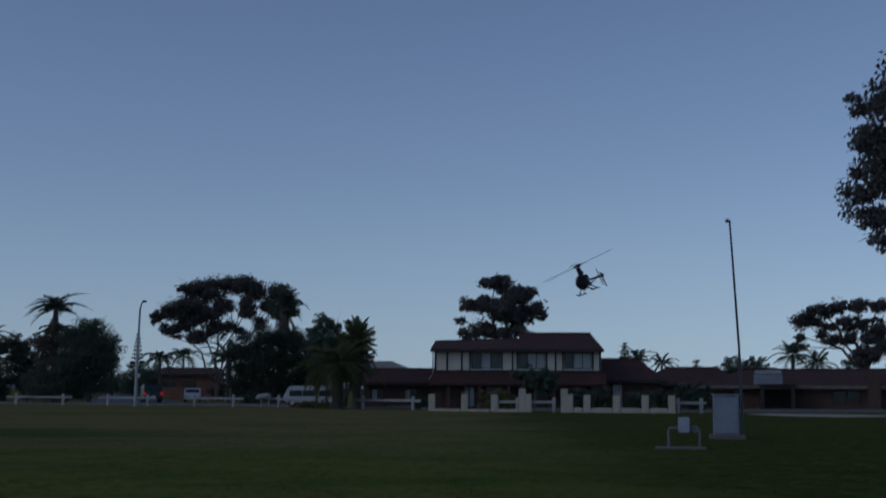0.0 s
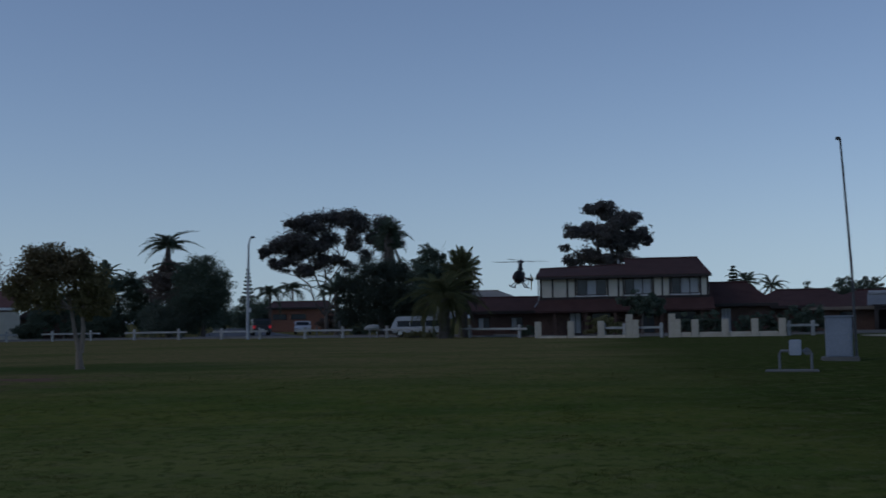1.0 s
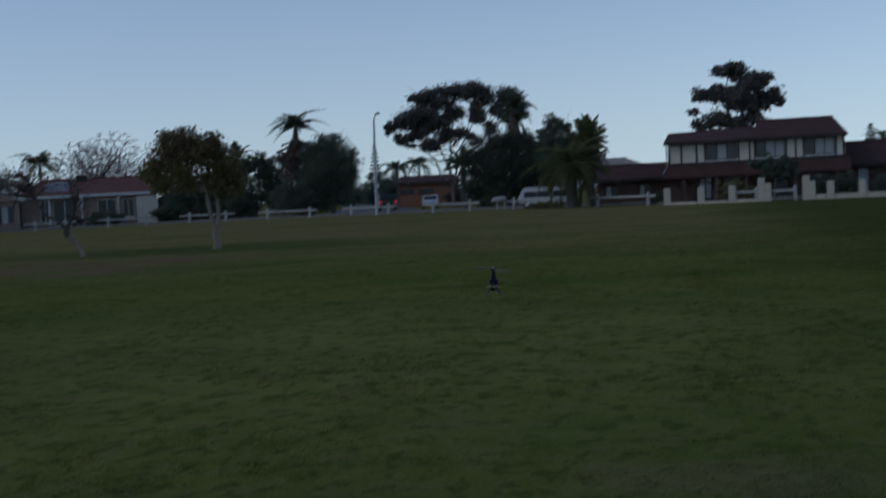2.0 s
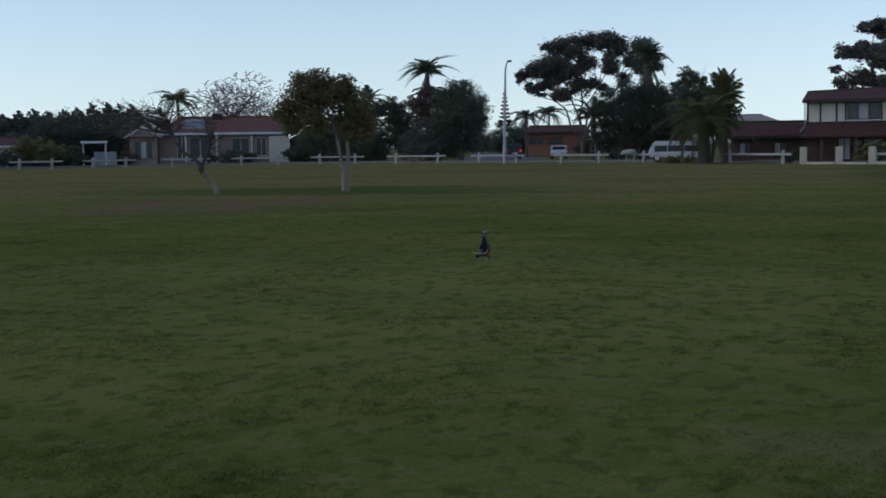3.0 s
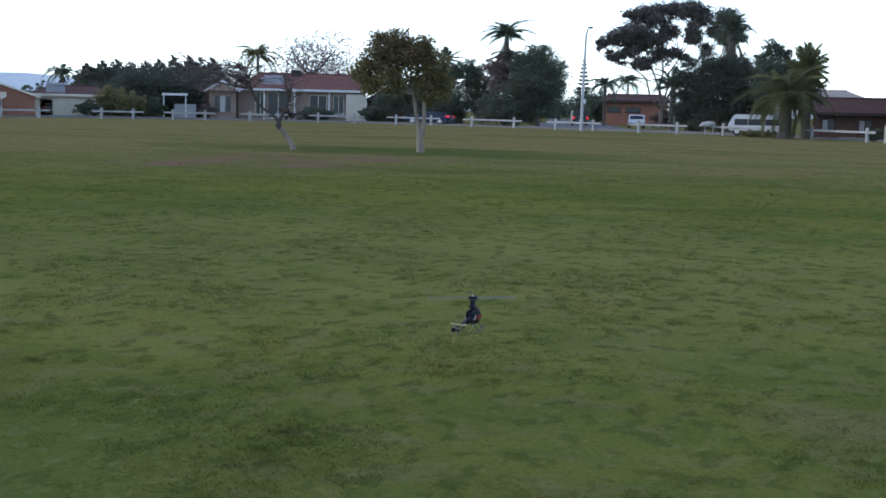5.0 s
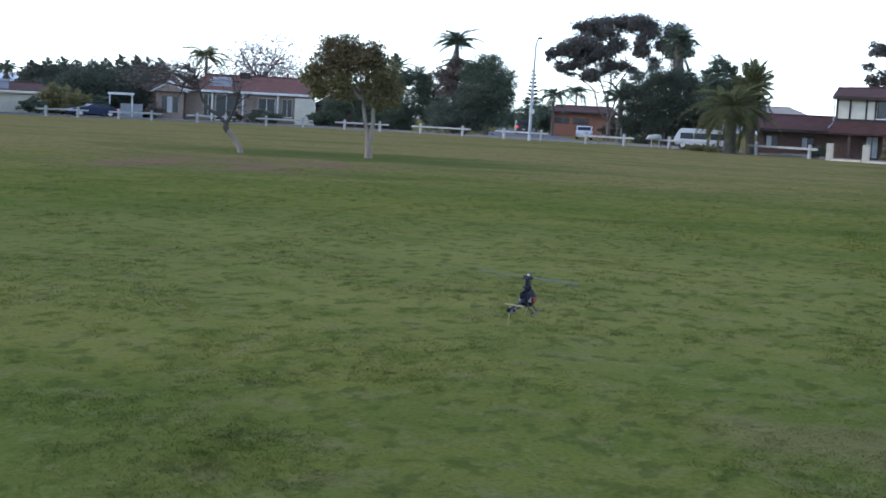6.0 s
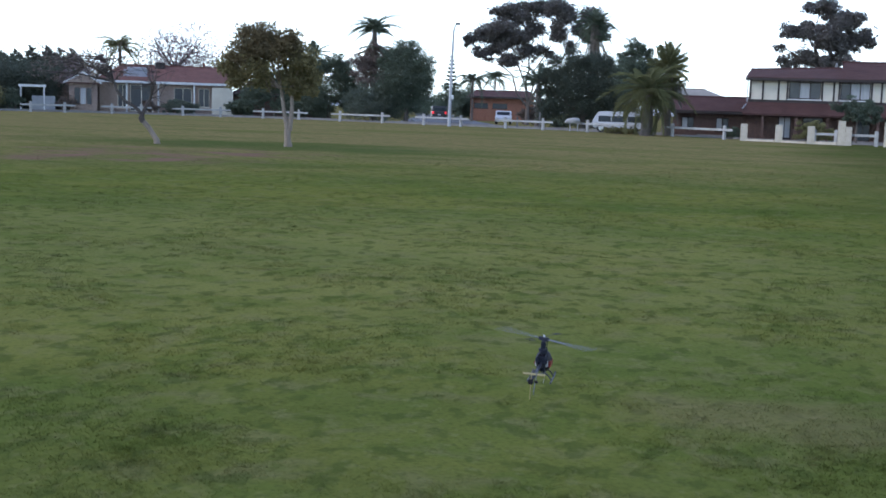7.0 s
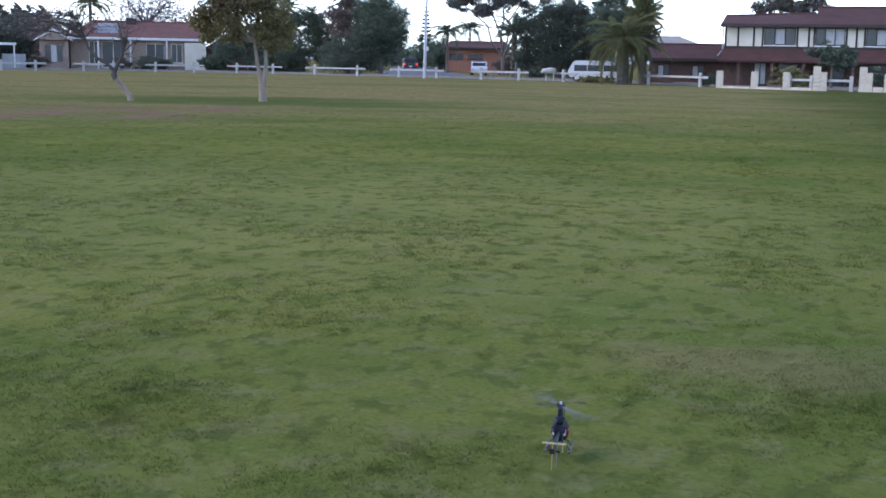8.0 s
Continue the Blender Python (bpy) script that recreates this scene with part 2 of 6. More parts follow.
CARWHITE, CARNAVY, CARBLACK = paint("white_car_paint", (0.52, 0.53, 0.55)), paint("navy_car_paint", (0.022, 0.032, 0.07), 0.45, spec=0.15), paint("dark_car_paint", (0.03, 0.03, 0.035))
CARMAROON = paint("maroon_car_paint", (0.07, 0.015, 0.025))
TYRE, RIM = mat("tyre_rubber", (0.03, 0.03, 0.03), rough=0.9), paint("alloy_rim", (0.5, 0.5, 0.5), 0.3, 0.8)
CARGLASS = mat("car_glass", (0.03, 0.04, 0.05), (0.02, 0.025, 0.03), 1, 3, 0.2, 0.0, spec=0.3)
HELI_BLACK, HELI_BLUE = paint("black_canopy", (0.018, 0.016, 0.018), 0.6, spec=0.12), paint("blue_frame_plastic", (0.018, 0.021, 0.034), 0.6, spec=0.2)
HELI_WHITE, HELI_YELLOW, HELI_RED = paint("white_plastic", (0.42, 0.42, 0.42), 0.4, spec=0.2), paint("yellow_fin", (0.32, 0.255, 0.11), 0.6, spec=0.2), paint("red_decal", (0.26, 0.035, 0.03), 0.4, spec=0.2)
HELI_GREY, BLADE_GREY = paint("grey_skid", (0.07, 0.07, 0.075), 0.4, spec=0.2), paint("grey_rotor_blade", (0.13, 0.14, 0.165), 0.6, spec=0.2)


def glow(name, c, s):
    m = bpy.data.materials.new(name)
    m.use_nodes = True
    b = m.node_tree.nodes["Principled BSDF"]
    b.inputs["Base Color"].default_value = (*c, 1)
    b.inputs["Emission Color"].default_value, b.inputs["Emission Strength"].default_value = (*c, 1), s
    return m


TAIL_ON, TAIL_OFF = glow("brake_light", (1.0, 0.05, 0.06), 0.14), paint("red_lens", (0.35, 0.02, 0.02))
HEAD_LENS = paint("clear_lens", (0.6, 0.6, 0.6), 0.1)


# ---- building helpers ----
def xy(az, r):
    return r * math.sin(radians(az)), r * math.cos(radians(az))


def hgt(el, r):
    """Height of what stands r metres off and el degrees over eye level."""
    return EYE + r * math.tan(radians(el - 0.1))


def base(name, az, r, label, category, group="", turn=0.0, kind=""):
    """A thing's Empty on the ground, its local x to the right and y away."""
    ob = new(name)
    x, y = xy(az, r)
    ob.matrix_world = pose(x, y, 0, 0, 0, -az + turn)
    return tagged(ob, label, category, group, kind)


def link(name, me, material, parent, label=""):
    if material is not None and not me.materials:
        me.materials.append(material)
    ob = new(name, me)
    if parent is not None:
        ob.parent = parent
    return tagged(ob, label) if label else ob


def part(name, bm, material, parent, label="", smooth=False):
    me = bpy.data.meshes.new(name)
    bm.normal_update()
    bm.to_mesh(me)
    bm.free()
    if smooth:
        me.polygons.foreach_set("use_smooth", [True] * len(me.polygons))
    return link(name, me, material, parent, label)


def arrays(name, v, f):
    """A mesh from numpy arrays of vertices and of quads."""
    me = bpy.data.meshes.new(name)
    v, f = np.asarray(v, float).reshape(-1, 3), np.asarray(f, int)
    k = f.shape[1]
    me.vertices.add(len(v))
    me.vertices.foreach_set("co", v.ravel())
    me.loops.add(f.size)
    me.loops.foreach_set("vertex_index", f.ravel())
    me.polygons.add(len(f))
    me.polygons.foreach_set("loop_start", np.arange(len(f)) * k)
    me.update(calc_edges=True)
    return me


def box(bm, x0, x1, y0, y1, z0, z1, bevel=0.0):
    m = Matrix.LocRotScale(((x0 + x1) / 2, (y0 + y1) / 2, (z0 + z1) / 2), None, (x1 - x0, y1 - y0, z1 - z0))
    vs = bmesh.ops.create_cube(bm, size=1, matrix=m)["verts"]
    if bevel:
        es = list({e for v in vs for e in v.link_edges})
        bmesh.ops.bevel(bm, geom=es, offset=bevel, segments=2, affect='EDGES')
    return bm


def B(*a, bevel=0.0):
    return box(bmesh.new(), *a, bevel=bevel)


def tube(bm, pts, radii, sides=7):
    """A tapered tube along points."""
    pts = [Vector(p) for p in pts]
    rings, a = [], None
    for i, p in enumerate(pts):
        d = (pts[min(i + 1, len(pts) - 1)] - pts[max(i - 1, 0)]).normalized()
        a = d.orthogonal() if a is None else a - d * a.dot(d)
        a.normalize()
        c = d.cross(a)
        rings.append([bm.verts.new(p + radii[i] * (a * math.cos(2 * math.pi * k / sides) + c * math.sin(2 * math.pi * k / sides))) for k in range(sides)])
    for r0, r1 in zip(rings, rings[1:]):
        for k in range(sides):
            bm.faces.new((r0[k], r0[(k + 1) % sides], r1[(k + 1) % sides], r1[k]))
    for ring in (rings[0][::-1], rings[-1]):
        bm.faces.new([bm.verts.new(v.co) for v in ring])
    return bm


def foliage(blobs, leaf, dens, rng, sub=0.38, droop=0.0, least=120):
    """Vertices and quads of many small leaves gathered in clumps inside ellipsoids."""
    out = []
    for cx, cy, cz, rx, ry, rz in blobs:
        n = max(least, int(dens * (rx * ry + ry * rz + rx * rz) * 12))
        k = max(min(9, n // 8), int(n / 70))
        d = rng.normal(size=(k, 3))
        d /= np.linalg.norm(d, axis=1)[:, None]
        c = d * (rng.random(k) ** 0.45)[:, None] * np.array([rx, ry, rz]) * (0.72 + 0.42 * rng.random(k))[:, None]
        size = sub * min(rx, ry, rz) * (0.6 + 0.9 * rng.random(k))
        w = rng.integers(0, k, n)
        q = rng.normal(size=(n, 3))
        q /= np.linalg.norm(q, axis=1)[:, None]
        p = c[w] + q * (rng.random(n) ** 0.5 * size[w])[:, None] * np.array([1.25, 1.25, 0.8]) + np.array([cx, cy, cz])
        u = rng.normal(size=(n, 3))
        u[:, 2] -= droop
        u /= np.linalg.norm(u, axis=1)[:, None]
        t = rng.normal(size=(n, 3))
        t -= (t * u).sum(1)[:, None] * u
        t /= np.linalg.norm(t, axis=1)[:, None]
        s = leaf * (0.6 + 0.8 * rng.random(n))[:, None]
        nrm = np.cross(u, t) * s * 0.12
        out.append(np.stack([p - u * s * 0.5, p + t * s * 0.32 + nrm, p + u * s * 0.5, p - t * s * 0.32 + nrm], 1))
    v = np.concatenate(out).reshape(-1, 3)
    return v, np.arange(len(v)).reshape(-1, 4)


def spread(az0, r, spec, rng, depth=0.7, grow=1.1):
    """Ellipsoids in a tree's own space from (azimuth, elevation, half width, half height) in degrees."""
    k = radians(1) * r
    out = []
    for a, e, w, h in spec:
        out.append((k * (a - az0), (rng.random() - 0.5) * k * w * depth, hgt(e, r), k * w * grow, max(k * w * 0.9, k * h * 0.9), k * h * grow))
    return out


def limbs(bm, foot, fork, blobs, r0, rng, sides=6):
    """A trunk from foot to fork, a few bent limbs, and a branch from its limb to each clump."""
    foot, fork = Vector(foot), Vector(fork)
    mid = foot.lerp(fork, 0.5) + Vector((rng.normal() * 0.04, rng.normal() * 0.04, 0)) * (fork - foot).length
    tube(bm, [foot, foot.lerp(mid, 0.12), mid, fork], [r0 * 1.45, r0 * 1.05, r0 * 0.9, r0 * 0.75], sides + 2)
    order = sorted(blobs, key=lambda b: math.atan2(b[0] - fork.x, max(0.2, b[2] - fork.z)))
    count = max(2, min(5, round(len(order) / 4)))
    for g in range(count):
        some = order[g * len(order) // count:(g + 1) * len(order) // count]
        if not some:
            continue
        mean = sum((Vector(b[:3]) for b in some), Vector()) / len(some)
        knee = fork.lerp(mean, 0.62) + Vector((0, 0, 0.04 * (mean - fork).length))
        d = knee - fork
        bends = [fork + d * k + Vector([rng.normal() * 0.07 * d.length for _ in range(3)]) for k in (0.35, 0.7)]
        tube(bm, [fork - Vector((0, 0, r0)), *bends, knee], [r0 * 0.6, r0 * 0.46, r0 * 0.38, r0 * 0.3], sides)
        for cx, cy, cz, rx, ry, rz in some:
            end = Vector((cx, cy, cz + 0.3 * rz))
            start = bends[1] if end.z < knee.z else knee
            b = end - start
            m1 = start + b * 0.5 + Vector([rng.normal() * 0.12 * b.length for _ in range(3)])
            tube(bm, [start, m1, end], [r0 * 0.24, r0 * 0.15, r0 * 0.05], sides - 1)
            for _ in range(4):
                e2 = end + Vector((rng.normal() * rx, rng.normal() * ry, rng.normal() * rz)) * 0.6
                tube(bm, [m1.lerp(end, 0.3 + 0.5 * rng.random()), end.lerp(e2, 0.5) + Vector((0, 0, 0.06)), e2], [r0 * 0.1, r0 * 0.06, r0 * 0.025], 4)
    return bm


def tree(name, label, az, r, spec, leafmat, leaf, dens, trunk_r, fork_el=None, bark=None, seed=0, sub=0.38, category="tree", group="", droop=0.0, foot=0.0, depth=0.7, grow=1.1, rim=0.0):
    rng = np.random.default_rng(seed + 11)
    t = base(name, az, r, label, category, group)
    blobs = spread(az, r, spec, rng, depth, grow)
    if trunk_r:
        part("trunk", limbs(bmesh.new(), (foot, 0, -0.1), (0, 0, hgt(fork_el, r)), blobs, trunk_r, rng), bark or BARK, t, smooth=True)
    v, f = foliage(blobs, leaf, dens, rng, sub, droop)
    if rim:
        v2, f2 = foliage([(x, y, z, a * rim, b * rim, c * rim) for x, y, z, a, b, c in blobs], leaf * 0.9, dens * 0.16, rng, sub * 1.2, droop)
        v, f = np.concatenate([v, v2]), np.concatenate([f, f2 + len(v)])
    link("crown", arrays("crown", v, f), leafmat, t)
    return t


def bush(label, az, r, w, top, leafmat, seed=0, leaf=0.16, dens=40, name="bush", category="bush", group="garden bushes"):
    """A shrub of overlapping clumps that reaches the ground; w in degrees, top in degrees over eye level."""
    rng = np.random.default_rng(seed + 77)
    t = base(name, az, r, label, category, group)
    h, hw = hgt(top, r), radians(w) * r / 2
    n = max(5, int(3 * hw / max(h, 0.5)) + 5)
    blobs = []
    for i in range(n):
        x = hw * (2 * (i + 0.5) / n - 1) * 0.8
        hh = h * (0.72 + 0.26 * rng.random()) * (1 - 0.35 * abs(x / hw) ** 2.5)
        rx = max(hw * 0.42, 0.35)
        blobs.append((x, rng.normal() * hw * 0.2, hh * 0.5, rx, rx, hh * 0.52))
    for b in blobs[::2]:
        part("stem", tube(bmesh.new(), [(b[0] * 0.4, b[1], -0.05), (b[0], b[1], b[2])], [0.07, 0.03], 5), BARK, t)
    link("crown", arrays("crown", *foliage(blobs, leaf, dens, rng)), leafmat, t)
    return t


def frond_mesh(length, droop, width, n, seed, curl=0.0):
    """One feather frond along local +x: an arching rib and two rows of leaflets."""
    rng = np.random.default_rng(seed)
    v, f = [], []
    def spine(s):
        return np.array([length * (s - 0.18 * droop * s ** 3), 0, length * (0.32 * s - droop * s * s)])
    def quad(a, b, c, d):
        k = len(v)
        v.extend((a, b, c, d))
        f.append((k, k + 1, k + 2, k + 3))
    for i in range(10):
        a, b = spine(i / 10), spine((i + 1) / 10)
        w = 0.035 * length / 3 * (1 - 0.08 * i)
        for o in ((0, w, 0), (0, 0, w)):
            o = np.array(o)
            quad(a - o, a + o, b + o * 0.9, b - o * 0.9)
    for i in range(n):
        s = 0.12 + 0.88 * (i + 0.5) / n
        p = spine(s)
        l = width * math.sin(math.pi * min(1, 0.15 + 0.8 * s)) * (0.85 + 0.3 * rng.random())
        for side in (-1, 1):
            d = np.array([0.55, side * 0.75, -0.35 - 0.35 * rng.random() - curl])
            d = d / np.linalg.norm(d) * l
            w = np.array([0.028 * length / 3 + 0.012, 0, 0.01])
            quad(p - w, p + w, p + d + w * 0.3, p + d - w * 0.3)
    return arrays("frond", v, f)


def palm(label, az, r, crown_el, frond_len, trunk_r, n=26, seed=0, leafmat=None, droop=0.55, skirt=0, lo=-35, hi=75, group="palms", lean=0.0, width=0.75, tier=0):
    rng = np.random.default_rng(seed + 5)
    t = base("palm_tree", az, r, label, "palm tree", group)
    h = hgt(crown_el, r)
    pts = [(lean * (1 - s) ** 1.5, 0, -0.1 + (h + 0.1) * s) for s in (0, 0.08, 0.3, 0.6, 0.85, 1)]
    part("trunk", tube(bmesh.new(), pts, [trunk_r * k for k in (1.35, 1.1, 1.0, 0.95, 1.0, 0.8)], 10), BARK_PALM, t, smooth=True)
    meshes = [frond_mesh(frond_len * (0.85 + 0.1 * i), droop * (0.7 + 0.25 * i), frond_len * width * 0.3, 34, seed + i) for i in range(4)]
    for m in meshes:
        m.materials.append(leafmat or L_PALM)
    for i in range(n):
        e = lo + (hi - lo) * ((i + 0.5) / n) ** 0.9
        fr = link("frond", meshes[int(rng.integers(0, 4))], None, t)
        fr.matrix_local = pose(0, 0, h - 0.1, 0, 0, i * 137.5 + rng.normal() * 8) @ pose(0, 0, 0, rng.normal() * 14, -e + rng.normal() * 6, 0)
    for i in range(tier):
        fr = link("frond", meshes[0], None, t)
        fr.matrix_local = pose(0, 0, h - 1.9 + rng.normal() * 0.25, 0, 0, i * 137.5 + 20) @ pose(0, 0, 0, rng.normal() * 14, -32 + rng.normal() * 10, 0)
    if skirt:
        dead = [frond_mesh(skirt, 0.25, frond_len * 0.16, 20, seed + 50 + i, 0.4) for i in range(2)]
        for m in dead:
            m.materials.append(L_DEAD)
        for i in range(22):
            fr = link("dead_frond", dead[i % 2], None, t, "dry brown hanging frond")
            fr.matrix_local = pose(0, 0, h - 0.25 - 0.9 * rng.random() * skirt, 0, 0, i * 137.5) @ pose(trunk_r * 0.5, 0, 0, rng.normal() * 10, 72 + rng.normal() * 9, 0)
    return t


def norfolk(label, az, r, top_el, w, seed=0):
    rng = np.random.default_rng(seed + 3)
    t = base("norfolk_pine", az, r, label, "pine tree")
    h = hgt(top_el, r)
    part("trunk", tube(bmesh.new(), [(0, 0, -0.1), (0, 0, h * 0.5), (0, 0, h)], [0.22, 0.14, 0.02], 7), BARK, t, smooth=True)
    hw, blobs = radians(w) * r, []
    tiers = 9
    for i in range(tiers):
        s = i / (tiers - 1)
        z, l = h * (0.5 + 0.49 * s), hw * (1.0 - 0.86 * s)
        for k in range(6):
            a = k * math.pi / 3 + i * 0.5
            for q in (0.35, 0.7, 1.0):
                blobs.append((l * q * math.cos(a), l * q * math.sin(a), z + 0.22 * l * q, 0.13 * hw + 0.05, 0.13 * hw + 0.05, 0.09 * hw + 0.03))
    link("crown", arrays("crown", *foliage(blobs, 0.16, 60, rng)), L_CYP, t)
    return t


def conifer(label, az, r, top_el, w, seed=0):
    rng = np.random.default_rng(seed + 31)
    t = base("conifer", az, r, label, "conifer", "row of conifers")
    h, hw = hgt(top_el, r), radians(w) * r / 2
    part("trunk", tube(bmesh.new(), [(0, 0, -0.1), (0, 0, h * 0.9)], [0.2, 0.03], 7), BARK, t, smooth=True)
    blobs = []
    for i in range(34):
        s = (i + 0.5) / 34
        k = hw * (1 - s) ** 0.6 * 0.85
        a = i * 2.4
        q = max(0.22, k * 0.8)
        blobs.append((k * math.cos(a), k * math.sin(a), 0.3 + h * s * 0.96, q, q, q * 1.25))
    link("crown", arrays("crown", *foliage(blobs, 0.2, 36, rng)), L_CONE, t)
    return t


def bare_tree(name, label, az, r, foot, fork, half_width, low_el, top_el, twigs, material, seed, trunk_r, group=""):
    """A leafless tree: bent limbs under a dome of fine twigs, each twig grown from the nearest branch."""
    rng = np.random.default_rng(seed)
    t = base(name, az, r, label, "tree", group)
    fork = Vector(fork)
    z0, z1, rx = hgt(low_el, r), hgt(top_el, r), radians(half_width) * r
    bm, fine = bmesh.new(), bmesh.new()
    tube(bm, [Vector(foot), Vector(foot).lerp(fork, 0.5) + Vector((0.2, 0, 0)), fork], [trunk_r * 1.3, trunk_r, trunk_r * 0.85], 8)
    nodes, width = [np.array(fork)], [trunk_r * 0.6]

    def reach(a, e, w0, w1, mesh, sides):
        a, e = Vector(a), Vector(e)
        m = a.lerp(e, 0.5) + Vector([rng.normal() * 0.1 * (e - a).length for _ in range(3)])
        tube(mesh, [a, m, e], [w0, (w0 + w1) / 2, w1], sides)
        for p, w in ((m, (w0 + w1) / 2), (e, w1)):
            nodes.append(np.array(p))
            width.append(w)

    for k in range(9):
        a, q = k * 2.4, 0.3 + 0.25 * rng.random()
        e = fork + Vector((rx * q * math.cos(a), 0.7 * rx * q * math.sin(a), (z1 - fork.z) * (0.3 + 0.35 * rng.random())))
        reach(fork, e, trunk_r * 0.4, trunk_r * 0.2, bm, 6)
    d = rng.normal(size=(twigs, 3))
    d /= np.linalg.norm(d, axis=1)[:, None]
    d[:, 2] = np.abs(d[:, 2])
    tips = d * (rng.random(twigs) ** 0.4)[:, None] * (0.85 + 0.2 * np.sin(4 * d[:, :1] + 5 * d[:, 1:2]))
    tips = tips * np.array([rx, rx * 0.75, z1 - z0]) + np.array([0, 0, z0])
    tips = tips[np.argsort(np.linalg.norm(tips - np.array(fork), axis=1))]
    for tip in tips:
        n = int(np.argmin(np.linalg.norm(np.array(nodes) - tip, axis=1)))
        w = max(0.042, min(0.08, width[n] * 0.66))
        reach(nodes[n], tip, w, max(0.036, w * 0.65), fine, 4 if w > 0.05 else 3)
    part("trunk", bm, BARK_DARK if material is TWIG else material, t, smooth=True)
    part("twig_mass", fine, material, t)
    return t


def wall(bm, x0, x1, z0, z1, y, thick, holes=()):
    """One wall along x with openings (x0, x1, z0, z1) right through it."""
    xs = sorted({x0, x1, *[h[0] for h in holes], *[h[1] for h in holes]})
    zs = sorted({z0, z1, *[h[2] for h in holes], *[h[3] for h in holes]})
    at, faces = {}, []

    def v(i, j):
        if (i, j) not in at:
            at[i, j] = bm.verts.new((xs[i], y, zs[j]))
        return at[i, j]

    for i in range(len(xs) - 1):
        for j in range(len(zs) - 1):
            mx, mz = (xs[i] + xs[i + 1]) / 2, (zs[j] + zs[j + 1]) / 2
            if not any(h[0] < mx < h[1] and h[2] < mz < h[3] for h in holes):
                faces.append(bm.faces.new((v(i, j), v(i + 1, j), v(i + 1, j + 1), v(i, j + 1))))
    g = bmesh.ops.extrude_face_region(bm, geom=faces, use_keep_orig=True)
    bmesh.ops.translate(bm, verts=[e for e in g["geom"] if isinstance(e, bmesh.types.BMVert)], vec=(0, thick, 0))
    bmesh.ops.recalc_face_normals(bm, faces=bm.faces)
    return bm


def window(parent, x0, x1, z0, z1, y, panes=3, lit=(1,), frame_mat=None):
    """A window in an opening: frame, sill, panes, and a curtain behind some of them."""
    f = 0.06
    step = (x1 - x0 - f) / panes
    bm = wall(bmesh.new(), x0, x1, z0, z1, y - 0.03, 0.1, [(x0 + f + step * i, x0 + step * (i + 1), z0 + f, z1 - f) for i in range(panes)])
    w = part("window", bm, frame_mat or WHITE, parent)
    part("sill", B(x0 - 0.08, x1 + 0.08, y - 0.1, y - 0.032, z0 - 0.07, z0 - 0.002), frame_mat or WHITE, w)
    for i in range(panes):
        a, b = x0 + (x1 - x0) * i / panes + 0.03, x0 + (x1 - x0) * (i + 1) / panes - 0.03
        part("pane", B(a, b, y + 0.02, y + 0.03, z0 + 0.05, z1 - 0.05), CURTAIN if i in lit else GLASS, w, "pane with a pale drawn blind" if i in lit else "dark pane")
    return w


def hip_roof(bm, x0, x1, y0, y1, z0, z1, inl, inr, th=0.14, z1r=None):
    """A closed roof over a rectangle; inl and inr are the ridge's set-backs (0 makes a gable)."""
    ym = (y0 + y1) / 2
    zr = z1 if z1r is None else z1r
    b = [bm.verts.new(p) for p in ((x0, y0, z0), (x1, y0, z0), (x1, y1, z0), (x0, y1, z0))]
    e = [bm.verts.new((v.co.x, v.co.y, z0 + th)) for v in b]
    r0, r1 = bm.verts.new((x0 + inl, ym, z1)), bm.verts.new((x1 - inr, ym, zr))
    bm.faces.new(b[::-1])
    for i in range(4):
        bm.faces.new((b[i], b[(i + 1) % 4], e[(i + 1) % 4], e[i]))
    bm.faces.new((e[0], e[1], r1, r0))
    bm.faces.new((e[2], e[3], r0, r1))
    bm.faces.new((e[1], e[2], r1))
    bm.faces.new((e[3], e[0], r0))
    return bm


def ridge_caps(parent, x0, x1, y, z0, z1, material):
    part("ridge_cap", tube(bmesh.new(), [(x0, y, z0), (x1, y, z1)], [0.11, 0.11], 8), material, parent)


def house_shell(name, label, az, r, x0, x1, depth, wall_h, ridge, inl, inr, wallm, roofm, holes=(), turn=0.0, over=0.5, gutter=None, panes=2, lit=(0,), frame_mat=None, glazed=True):
    """A single-storey house whose front stands at local y = 0."""
    t = base(name, az, r, label, "house", "", turn)
    part("wall", wall(bmesh.new(), x0, x1, 0, wall_h, 0, 0.25, holes), wallm, t)
    part("wall", B(x0, x1, depth - 0.25, depth, 0, wall_h), wallm, t)
    part("wall", B(x0, x0 + 0.25, 0.25, depth - 0.25, 0, wall_h), wallm, t)
    part("wall", B(x1 - 0.25, x1, 0.25, depth - 0.25, 0, wall_h), wallm, t)
    part("roof", hip_roof(bmesh.new(), x0 - over, x1 + over, -over, depth + over, wall_h + 0.004, ridge, inl, inr), roofm, t)
    if inl or inr:
        ridge_caps(t, x0 - over + inl, x1 + over - inr, depth / 2, ridge, ridge, roofm)
    part("gutter", B(x0 - over - 0.1, x1 + over + 0.1, -over - 0.13, -over - 0.004, wall_h - 0.06, wall_h + 0.2, bevel=0.03), gutter or WHITE, t)
    for a, b, c, d in holes if glazed else ():
        window(t, a, b, c, d, 0.08, panes, lit, frame_mat)
    return t


# ---- the ground and the street ----
FENCE = [(-46, 108), (-41, 114), (-36, 119), (-30, 123), (-22, 121), (-17, 114), (-13, 107), (-9, 103), (-5, 97), (-1, 89), (3, 85), (7, 84), (11, 84), (16, 86), (24, 92), (34, 104)]


def fence_r(az):
    """Distance of the park's edge in that direction."""
    return float(np.interp(az, [a for a, _ in FENCE], [r for _, r in FENCE]))


